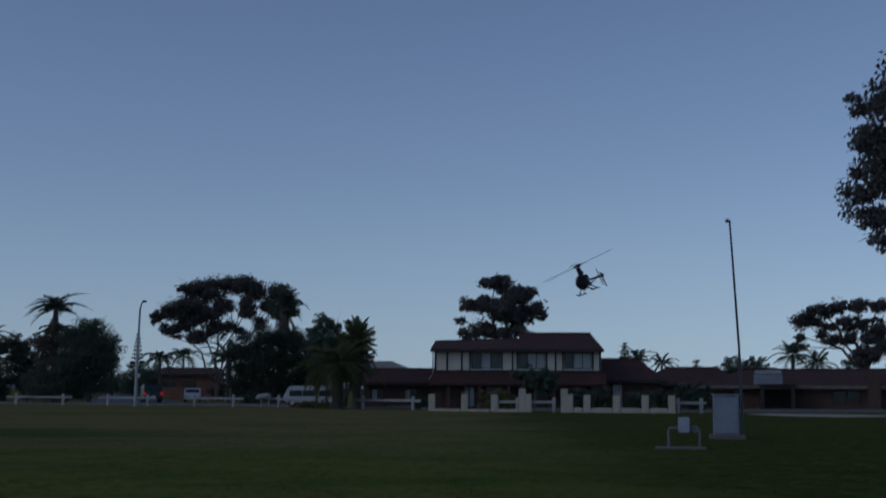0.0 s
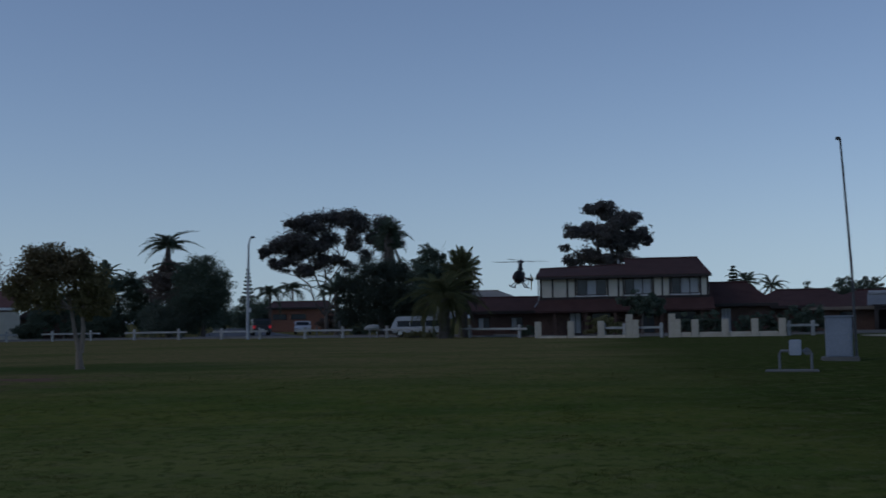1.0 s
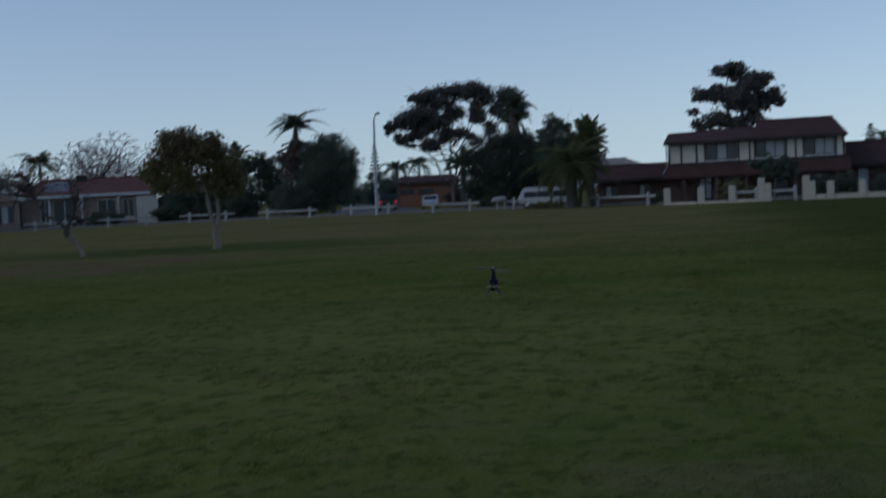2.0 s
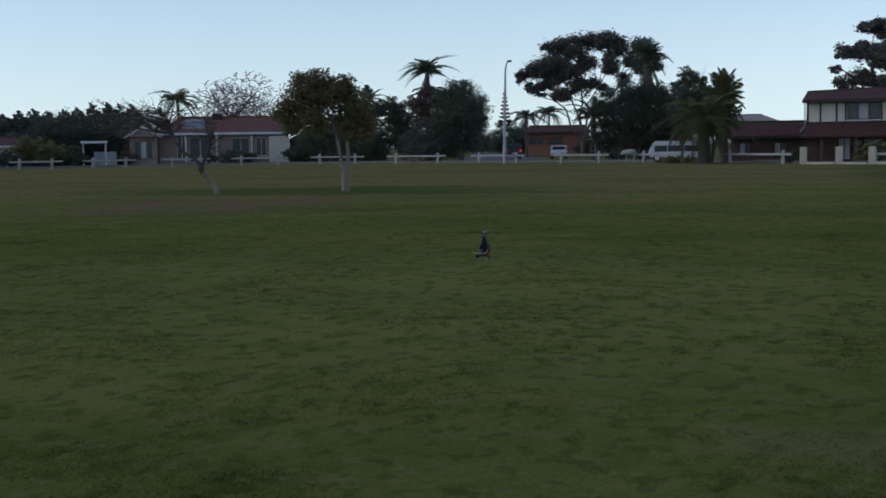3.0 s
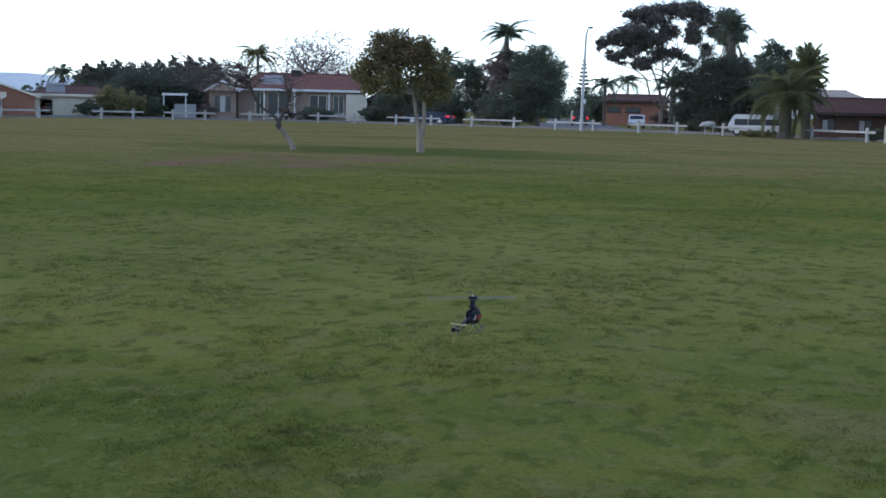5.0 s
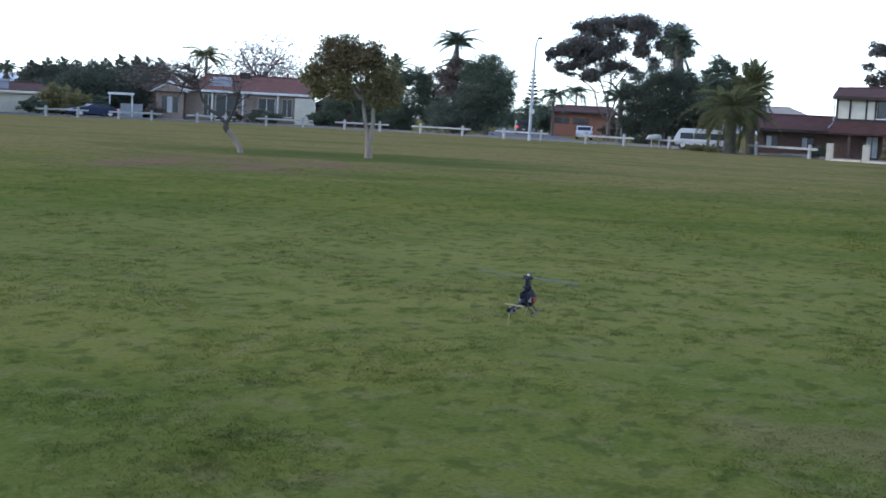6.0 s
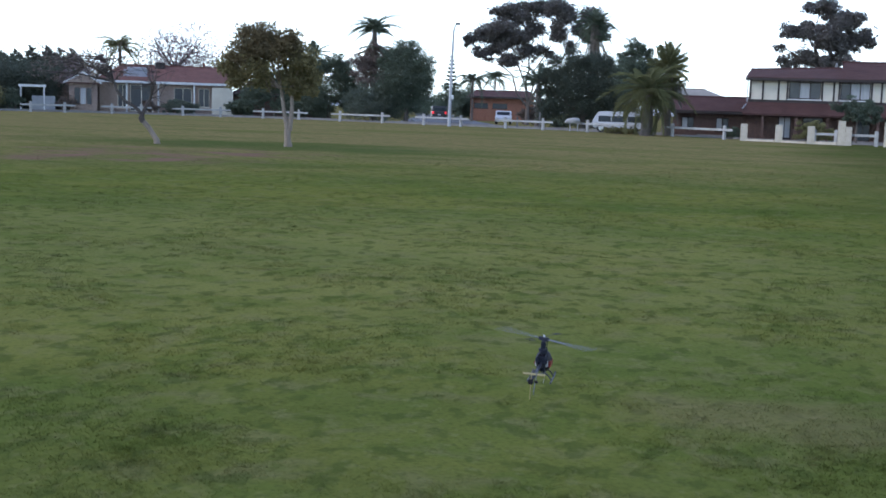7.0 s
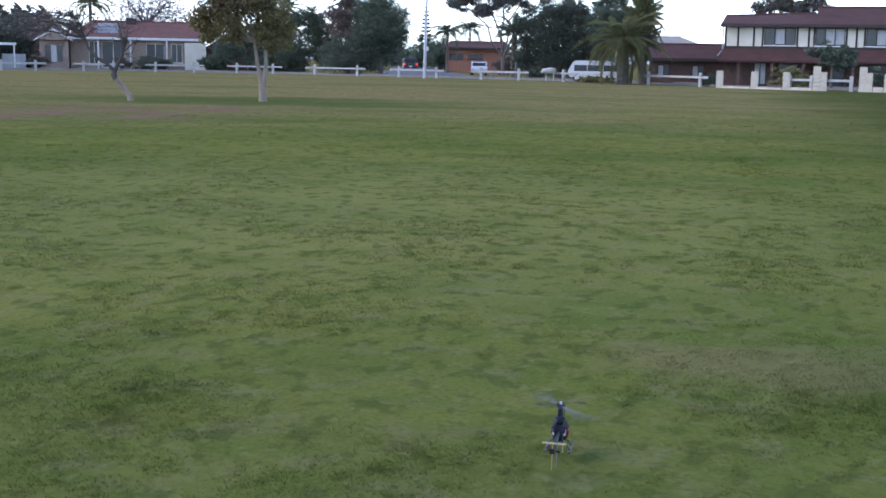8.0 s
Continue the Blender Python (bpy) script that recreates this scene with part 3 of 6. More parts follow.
def smooth_r(az):
    return sum(fence_r(az + d) for d in (-3, -1.5, 0, 1.5, 3)) / 5


def sheet(name, xs, ys, zf):
    X, Y = np.meshgrid(xs, ys)
    v = np.stack([X, Y, zf(X, Y)], -1).reshape(-1, 3)
    nx = len(xs)
    i = np.arange(len(ys) - 1)[:, None] * nx + np.arange(nx - 1)[None]
    f = np.stack([i, i + 1, i + nx + 1, i + nx], -1).reshape(-1, 4)
    return arrays(name, v, f)


def lawn_height(X, Y):
    d = np.hypot(X, Y)
    z = 0.012 * np.sin(X * 1.7 + 0.6 * np.sin(Y * 1.3)) + 0.012 * np.sin(Y * 2.1 + X * 0.8) + 0.02 * np.sin(X * 0.33 + 1) * np.sin(Y * 0.41)
    return z * np.clip(1.5 - d / 60, 0.0, 1) - 0.03


gx = np.concatenate([[-3500, -1500, -600, -250, -140], np.arange(-90, 60, 1.0), [80, 140, 250, 600, 1500, 3500]])
gy = np.concatenate([[-3500, -1000, -300, -80, -20], np.arange(-4, 40, 0.5), np.arange(40, 130, 2.0), [150, 250, 600, 1500, 4500]])
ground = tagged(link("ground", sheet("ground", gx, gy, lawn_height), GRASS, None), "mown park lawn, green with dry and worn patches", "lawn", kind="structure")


def strip(name, d0, d1, z, material, label, category, az0=-46, az1=34, th=0.0):
    """A band that follows the park's edge, d0 to d1 metres beyond it."""
    azs = np.linspace(az0, az1, 81)
    v, f = [], []
    for a in azs:
        r = smooth_r(a)
        for d, zz in ((d0, z - th), (d0, z), (d1, z), (d1, z - th)):
            x, y = xy(a, r + d)
            v.append((x, y, zz))
    for i in range(len(azs) - 1):
        for k in range(3):
            f.append((4 * i + k, 4 * i + k + 1, 4 * i + 5 + k, 4 * i + 4 + k))
    ob = link(name, arrays(name, v, f), material, None)
    return tagged(ob, label, category, kind="structure")


strip("kerb_near", 3.7, 3.95, 0.1, KERB, "grey concrete kerb along the street", "kerb", th=0.3)
strip("road", 3.96, 10.5, 0.02, ASPHALT, "blue-grey asphalt street beyond the fence", "road", th=0.2)
strip("kerb_far", 10.51, 10.75, 0.1, KERB, "grey concrete kerb along the street", "kerb", th=0.3)
# the side street that runs away from the park
bm = bmesh.new()
pts = [(-16.6, 118), (-11.4, 112), (-12.8, 150), (-13.4, 200), (-14.0, 280), (-15.8, 280), (-15.6, 200), (-16.2, 150)]
vs = [bm.verts.new((*xy(a, r), 0.035)) for a, r in pts]
lo = [bm.verts.new((v.co.x, v.co.y, -0.2)) for v in vs]
bm.faces.new(vs[::-1])
for i in range(8):
    bm.faces.new((vs[i], vs[(i + 1) % 8], lo[(i + 1) % 8], lo[i]))
bmesh.ops.recalc_face_normals(bm, faces=bm.faces)
tagged(part("road_side", bm, ASPHALT, None), "blue-grey asphalt side street", "road", kind="structure")
# pale sand beside the driveway
bm = bmesh.new()
vs = []
for i in range(22):
    a = 2 * math.pi * i / 22
    k = 1 + 0.12 * math.sin(3 * a + 1)
    cx, cy = xy(17.2, 79)
    vs.append(bm.verts.new((cx + 4.2 * k * math.cos(a), cy - 0.9 * math.cos(a) + 4.5 * k * math.sin(a), 0.012)))
bm.faces.new(vs)
tagged(part("sand_patch", bm, SAND, None), "pale sandy bare verge beside the lawn", "sand", kind="structure")


def hills():
    """Low wooded rise on the skyline, far off; its pale colour is painted haze."""
    v, f = [], []
    rng = np.random.default_rng(4)
    azs = np.linspace(-62, 50, 150)
    for i, a in enumerate(azs):
        x, y = xy(a, 1500)
        h = 5 + 24 * min(1, max(0, (-31 - a) / 5)) + 3 * math.sin(a * 0.9) + 2 * rng.random()
        v += [(x, y, -1), (x, y, h), (x * 1.2, y * 1.2, h * 0.8)]
    for i in range(149):
        for k in range(2):
            f.append((3 * i + k, 3 * i + 3 + k, 3 * i + 4 + k, 3 * i + 1 + k))
    return tagged(link("backdrop", arrays("backdrop", v, f), mat("hazed_hills", (0.74, 0.77, 0.80), (0.60, 0.64, 0.70), 0.02, 0.2, 1.0, 0.0), None), "line of distant hills, haze painted in as pale blue-grey", "hills", kind="structure")


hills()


# ---- the park's edge: rail fence, limestone pillars ----
def fence_section(a0, a1, over=1.0, h=0.98):
    am = (a0 + a1) / 2
    r0, r1 = fence_r(a0), fence_r(a1)
    p0, p1 = Vector((*xy(a0, r0), 0)), Vector((*xy(a1, r1), 0))
    t = new("rail_fence")
    d = p1 - p0
    t.matrix_world = pose(*((p0 + p1) / 2), 0, 0, math.degrees(math.atan2(d.y, d.x)))
    tagged(t, "white-painted timber post and rail fence section", "fence", "rail fence sections along the park")
    hw = d.length / 2
    for x in (-hw, hw):
        part("post", B(x - 0.12, x + 0.12, -0.09, 0.09, -0.2, h, bevel=0.03), FENCEW, t)
    part("rail", B(-hw - over, hw + over, -0.135, -0.092, h - 0.4, h - 0.24, bevel=0.012), FENCEW, t)
    return t


POSTS = [-46.2, -44.6, -43.3, -41.9, -40.6, -39.0, -36.3, -34.92, -33.15, -31.7, -29.65, -28.36, -26.5, -24.8, -22.85, -21.2, -19.28, -17.3, -15.35, -13.6, -11.5, -9.74, -7.66, -5.9, -3.75, -1.4]
for i in range(0, len(POSTS), 2):
    fence_section(POSTS[i], POSTS[i + 1])
fence_section(4.0, 5.2, 0.1)
fence_section(10.9, 11.95, 0.35)


def pillar(az, h, w=0.5, r=None):
    t = base("stone_pillar", az, r or fence_r(az) - 0.2, "cream limestone block pillar at a front garden", "pillar", "pillars before the two-storey house")
    n = 4 if h < 1.4 else 6
    for i in range(n):
        s = 0.012 * (i % 2)
        part("block", B(-w / 2 + s, w / 2 - s, -w / 2 + s, w / 2 - s, h * i / n + (0.006 if i else -0.2), h * (i + 1) / n, bevel=0.02), LIME, t)
    return t


for az, h in ((-0.53, 1.16), (1.01, 1.16), (2.41, 1.16), (3.72, 1.58), (5.68, 1.58), (6.73, 1.16), (8.09, 1.16), (9.41, 1.16), (10.62, 1.16)):
    pillar(az, h)
pillar(4.02, 1.2, 0.42)
pillar(5.95, 1.2, 0.42)


def low_wall(a0, a1, h=0.3):
    p0, p1 = Vector((*xy(a0, fence_r(a0) - 0.2), 0)), Vector((*xy(a1, fence_r(a1) - 0.2), 0))
    d = p1 - p0
    t = new("garden_wall")
    t.matrix_world = pose(*((p0 + p1) / 2), 0, 0, math.degrees(math.atan2(d.y, d.x)))
    tagged(t, "low cream limestone garden wall between pillars", "wall", "low walls between the pillars")
    part("course", B(-d.length / 2 + 0.28, d.length / 2 - 0.28, -0.15, 0.15, -0.2, h, bevel=0.02), LIME, t)
    return t


for a0, a1, h in ((-0.53, 1.01, 0.1), (1.01, 2.41, 0.1), (2.41, 3.72, 0.16), (5.95, 6.73, 0.3), (6.73, 8.09, 0.3), (8.09, 9.41, 0.3), (9.41, 10.62, 0.3)):
    low_wall(a0, a1, h)
fence_section(2.55, 3.5, 0.1)


# ---- houses ----
def two_storey():
    """Brown-tiled two-storey house with white upper panels and dark battens."""
    r = 97.0
    t = base("house", 3.45, r, "two-storey house with brown tiled roof, white panels and dark timber battens", "house")
    k = radians(1) * r
    X = lambda a: k * (a - 3.45)
    x0, x1 = X(-0.42), X(7.42)
    zb, ze = hgt(0.88, r), hgt(1.84, r)
    D = 7.5
    wins = [(X(1.33), X(2.71)), (X(3.55), X(4.81)), (X(5.70), X(6.97))]
    holes = [(a, b, zb + 0.22, ze - 0.12) for a, b in wins]
    up = part("upper_wall", wall(bmesh.new(), x0, x1, zb, ze, 0, 0.2, holes), CREAM, t, "white rendered upper wall")
    for a in (-0.36, 0.19, 0.88, 1.27, 2.77, 3.27, 3.5, 4.87, 5.29, 5.64, 7.03, 7.36):
        part("batten", B(X(a) - 0.07, X(a) + 0.07, -0.034, -0.002, zb + 0.01, ze), TIMBER, up)
    part("beam", B(x0, x1, -0.07, -0.036, zb - 0.1, zb + 0.1), TIMBER, up)
    part("beam", B(x0, x1, -0.07, -0.036, ze - 0.1, ze), TIMBER, up)
    for i, (a, b) in enumerate(wins):
        window(t, a, b, zb + 0.22, ze - 0.12, 0.06, 3, ((1,), (1, 2), (1, 2))[i], TIMBER)
        part("window_ledge", B(a - 0.1, b + 0.1, -0.09, -0.004, zb + 0.12, zb + 0.2, bevel=0.01), WHITE, t, "white ledge under the window")
    part("side_wall", B(x0, x0 + 0.2, 0.2, D, zb, ze), TIMBER, t)
    part("side_wall", B(x1 - 0.2, x1, 0.2, D, zb, ze), CREAM, t)
    part("back_wall", B(x0 + 0.2, x1 - 0.2, D - 0.2, D, 0, ze), BRICK, t)
    xs = X(3.55)
    roof = part("roof", hip_roof(bmesh.new(), x0 - 0.25, xs + 0.4, -0.6, D + 0.4, ze + 0.004, hgt(2.36, r), 0.05, 0.05, 0.16, hgt(2.5, r)), TILE, t, "brown tiled lower roof")
    part("ridge_cap", tube(bmesh.new(), [(x0 - 0.2, D / 2 - 0.1, hgt(2.36, r)), (xs, D / 2 - 0.1, hgt(2.49, r))], [0.1, 0.1], 8), TILE, roof)
    high = part("roof", hip_roof(bmesh.new(), xs, x1 + 0.15, -0.62, D + 0.42, ze + 0.008, hgt(2.76, r), 0.05, 0.75), TILE, t, "brown tiled higher roof")
    part("ridge_cap", tube(bmesh.new(), [(xs, D / 2 - 0.1, hgt(2.76, r)), (x1 - 0.6, D / 2 - 0.1, hgt(2.76, r))], [0.1, 0.1], 8), TILE, high)
    part("chimney_pipe", tube(bmesh.new(), [(X(3.3), D / 2, hgt(2.4, r)), (X(3.3), D / 2, hgt(2.72, r))], [0.09, 0.09], 8), METAL, roof)
    part("downpipe", tube(bmesh.new(), [(x0 - 0.1, -0.5, ze), (x0 - 0.1, -0.12, ze - 0.4), (x0 - 0.1, -0.12, zb - 0.2), (x0 - 0.35, -1.3, hgt(0.5, r))], [0.05] * 4, 6), METAL, t, "pale downpipe")
    part("gutter", B(x0 - 0.28, x1 + 0.2, -0.72, -0.604, ze - 0.1, ze + 0.1, bevel=0.02), TIMBER, t)
    # ground floor under a tiled skirt
    zs = hgt(0.3, r)
    low = [(X(0.95), X(1.5), 0.1, zs - 0.15), (X(2.0), X(2.9), 0.9, zs - 0.2), (X(4.3), X(4.9), 0.1, zs - 0.15), (X(5.5), X(6.8), 0.8, zs - 0.2)]
    part("lower_wall", wall(bmesh.new(), x0, x1, 0, zb - 0.1, 0.0, 0.22, low), BRICK, t, "brown brick ground floor")
    part("side_wall", B(x0, x0 + 0.22, 0.22, D - 0.2, 0, zb - 0.1), BRICK, t)
    part("side_wall", B(x1 - 0.22, x1, 0.22, D - 0.2, 0, zb - 0.1), BRICK, t)
    sk = bmesh.new()
    vs = [sk.verts.new(p) for p in ((x0 - 0.3, -1.5, zs), (x1 + 0.3, -1.5, zs), (x1 + 0.3, -0.08, zb - 0.1), (x0 - 0.3, -0.08, zb - 0.1), (x0 - 0.3, -1.5, zs - 0.14), (x1 + 0.3, -1.5, zs - 0.14), (x1 + 0.3, -0.08, zs - 0.14), (x0 - 0.3, -0.08, zs - 0.14))]
    for q in ((0, 1, 2, 3), (4, 7, 6, 5), (0, 4, 5, 1), (1, 5, 6, 2), (2, 6, 7, 3), (3, 7, 4, 0)):
        sk.faces.new([vs[i] for i in q])
    part("skirt_roof", sk, TILE, t, "brown tiled skirt roof")
    for a in (0.3, 1.75, 3.1, 5.2, 7.0):
        part("porch_post", B(X(a) - 0.1, X(a) + 0.1, -1.4, -1.2, 0, zs - 0.145), BRICK, t)
    for i, (a, b, c, d) in enumerate(low):
        window(t, a, b, c, d, 0.06, 2, (0, 1) if i in (0,) else (), TIMBER)
    return t


two_storey()
# its single-storey wings and neighbours
house_shell("house_wing", "low brown-tiled brick wing beside the two-storey house", -2.3, 103, -2.6, 3.5, 6, 1.85, hgt(1.0, 103), 0.3, 0.3, BRICK, TILE, ((-1.9, -0.9, 0.6, 1.5), (0.9, 1.9, 0.4, 1.5)), gutter=TIMBER, frame_mat=TIMBER)
house_shell("house_wing", "brown-tiled brick garage wing with a pale door", 8.75, 100, -2.4, 2.4, 6, 2.1, hgt(1.5, 100), 0.2, 2.2, BRICK, TILE, ((-1.4, -0.7, 0.1, 1.9),), gutter=TIMBER, lit=(0, 1))
house_shell("house", "far house with a pale gabled roof", -2.6, 150, -2.6, 3.0, 7, hgt(0.85, 150), hgt(1.34, 150), 0.4, 2.8, CREAM, TILE_GREY)
house_shell("house", "brown-tiled house behind garden trees", 11.6, 112, -5.0, 4.6, 8, hgt(0.25, 112), hgt(1.1, 112), 3.0, 3.0, BRICK, TILE, gutter=TIMBER)
h = house_shell("house", "long low brown brick house with pale gutter", 16.6, 101, -8.4, 9.0, 9, hgt(0.15, 101), hgt(1.02, 101), 3.5, 3.5, BRICK, TILE, ((-6.2, -5.2, 0.3, 1.5), (2.0, 2.95, 0.6, 1.5), (3.05, 4.0, 0.6, 1.5)), turn=-4, gutter=GUTTER, lit=(), frame_mat=TIMBER)
part("chimney", B(4.6, 5.6, -0.75, -0.2, 0, hgt(0.85, 101), bevel=0.03), BRICK, h, "brown brick chimney")
sp = base("solar_heater", 14.95, 98.8, "pale solar water heater panel on a frame over the shed", "solar panel")
zs = hgt(0.3, 98.8)
bm = B(-1.1, 1.1, -0.75, 0.75, -0.05, 0.05, bevel=0.02)
bmesh.ops.transform(bm, matrix=pose(0, 0, zs + 0.45, 38), verts=bm.verts)
part("panel", bm, PANEL, sp)
part("tank", tube(bmesh.new(), [(-1.0, 0.5, zs + 0.95), (1.0, 0.5, zs + 0.95)], [0.2, 0.2], 12), METAL, sp)
shed = base("garden_shed", 15.35, 98.0, "dark shadowy garden shed beside the house", "shed")
part("frame", wall(bmesh.new(), -1.3, 1.3, 0, zs - 0.05, 0, 0.1, ((-1.0, 1.0, 0.0, 1.6),)), TIMBER, shed)
part("side", B(-1.3, -1.2, 0.1, 2.2, 0, zs - 0.05), TIMBER, shed)
part("side", B(1.2, 1.3, 0.1, 2.2, 0, zs - 0.05), TIMBER, shed)
part("back", B(-1.2, 1.2, 2.1, 2.2, 0, zs - 0.05), TIMBER, shed)
part("roof", B(-1.45, 1.45, -0.2, 2.4, zs - 0.046, zs + 0.06, bevel=0.02), TIMBER, shed)

# orange brick house at the side street
house_shell("house", "orange brick house with a brown roof on the side street", -12.0, 165, -3.4, 5.2, 8, hgt(0.62, 165), hgt(0.98, 165), 1.0, 1.0, BRICK_OR, TILE, ((-2.9, -1.0, 1.7, 2.4), (-0.4, 1.6, 1.7, 2.4)), gutter=TIMBER, lit=(), frame_mat=TIMBER)


def red_house():
    r = 136.0
    k = radians(1) * r
    X = lambda a: k * (a + 27.9)
    we, rd = hgt(0.78, r), hgt(1.62, r)
    t = house_shell("house", "red-tiled pale brick house with white fascia and blinds", -27.9, r, X(-30.2), X(-24.3), 9, we, rd, 2.6, 0.4, BRICK_PALE, TILE_RED,
                    ((X(-29.4), X(-28.95), 0.5, we - 0.2), (X(-28.85), X(-27.85), 0.2, we - 0.2), (X(-26.9), X(-26.1), 0.8, we - 0.4), (X(-25.8), X(-25.3), 0.8, we - 0.4)), lit=(), frame_mat=CREAM)
    part("white_wall", B(X(-25.2), X(-24.25), -0.4, -0.02, 0, we - 0.25), CREAM, t, "white rendered wall")
    for a in (-29.0, -27.6, -26.0):
        part("porch_post", B(X(a) - 0.08, X(a) + 0.08, -0.45, -0.3, 0, we), WHITE, t)
    # gabled front room
    x0, x1, g = X(-31.45), X(-30.25), -2.5
    part("front_room", wall(bmesh.new(), x0, x1, 0, we - 0.3, g, 0.25, ((x0 + 0.5, x1 - 0.5, 0.7, we - 0.7),)), BRICK_PALE, t)
    part("front_room_side", B(x0, x0 + 0.25, g + 0.25, 4, 0, we - 0.3), BRICK_PALE, t)
    part("front_room_side", B(x1 - 0.25, x1, g + 0.25, 4, 0, we - 0.3), BRICK_PALE, t)
    window(t, x0 + 0.5, x1 - 0.5, 0.7, we - 0.7, g + 0.06, 3, (1,), BRICK_PALE)
    bm = bmesh.new()
    xm, zt = (x0 + x1) / 2, hgt(1.15, r)
    a = [bm.verts.new(p) for p in ((x0 - 0.5, g - 0.4, we - 0.296), (x1 + 0.5, g - 0.4, we - 0.296), (xm, g - 0.4, zt), (x0 - 0.5, 4.5, we - 0.296), (x1 + 0.5, 4.5, we - 0.296), (xm, 4.5, zt))]
    for q in ((0, 1, 2), (5, 4, 3), (1, 4, 5, 2), (3, 0, 2, 5), (0, 3, 4, 1)):
        bm.faces.new([a[i] for i in q])
    part("gable_roof", bm, TILE_RED, t, "red tiled gable roof")
    bm = bmesh.new()
    p = [bm.verts.new(q) for q in ((x0 - 0.3, g - 0.43, we - 0.2), (x1 + 0.3, g - 0.43, we - 0.2), (xm, g - 0.43, zt - 0.12), (x0 - 0.3, g - 0.404, we - 0.2), (x1 + 0.3, g - 0.404, we - 0.2), (xm, g - 0.404, zt - 0.12))]
    for q in ((0, 1, 2), (5, 4, 3), (1, 4, 5, 2), (3, 0, 2, 5), (0, 3, 4, 1)):
        bm.faces.new([p[i] for i in q])
    part("gable_panel", bm, BRICK_PALE, t, "pale brick gable panel")
    for s in (-1, 1):
        part("barge_board", tube(bmesh.new(), [(xm, g - 0.47, zt), (xm + s * (x1 - x0 + 1) / 2, g - 0.47, we - 0.29)], [0.1, 0.1], 4), WHITE, t)
    # solar heater on the roof, and the dark flue box beside it
    slope = math.degrees(math.atan2(rd - we, 5.0))
    zp = hgt(1.1, r)
    bm = B(X(-29.15), X(-28.1), -0.95, 0.95, 0, 0.1, bevel=0.02)
    bmesh.ops.transform(bm, matrix=pose(0, 1.2, zp, slope + 18), verts=bm.verts)
    part("solar_panel", bm, PANEL, t, "pale solar water panel")
    part("solar_tank", tube(bmesh.new(), [(X(-29.0), 2.3, zp + 0.72), (X(-28.1), 2.3, zp + 0.72)], [0.25, 0.25], 12), METAL, t, "pale water tank")
    part("flue_box", B(X(-27.75), X(-27.3), 3.6, 4.4, rd - 0.6, rd + 0.35, bevel=0.03), TIMBER, t, "dark flue box on the ridge")
    part("flue", tube(bmesh.new(), [(X(-25.5), 4.5, rd), (X(-25.5), 4.5, rd + 0.5)], [0.12, 0.12], 8), TILE_RED, t)
    return t


red_house()
cp = base("carport", -33.0, 133, "white flat-roofed carport beside the house", "carport")
part("roof", B(-1.5, 1.2, -1.0, 4, hgt(0.44, 133), hgt(0.54, 133), bevel=0.02), WHITE, cp)
for x in (-1.3, 1.0):
    for y in (-0.8, 3.8):
        part("post", B(x - 0.06, x + 0.06, y - 0.06, y + 0.06, 0, hgt(0.44, 133)), WHITE, cp)
part("screen", B(-0.2, 2.1, 0.4, 0.5, 0, 1.5), METAL, cp, "pale corrugated screen")

h5 = house_shell("house", "brick house with brown roof, garage and solar panel", -38.0, 132, -3.2, 5.4, 9, hgt(0.3, 132), hgt(0.78, 132), 2.5, 2.5, CREAM, TILE, ((-2.2, -0.95, 0.0, 1.7),), gutter=CREAM, glazed=False)
bm = B(-1.3, 0.6, -0.6, 0.6, 0, 0.08, bevel=0.02)
bmesh.ops.transform(bm, matrix=pose(-0.3, 1.0, hgt(0.56, 132), 42), verts=bm.verts)
part("solar_panel", bm, PANEL, h5, "pale solar water panel")
part("solar_tank", tube(bmesh.new(), [(-1.5, 1.55, hgt(0.8, 132)), (0.3, 1.55, hgt(0.8, 132))], [0.22, 0.22], 12), METAL, h5, "pale water tank")
for z in (0.0, 0.57, 1.14):
    part("door_slat", B(-0.85, 2.05, -0.03, -0.003, z + 0.01, z + 0.56, bevel=0.008), CREAM, h5, "pale cream garage door slat")


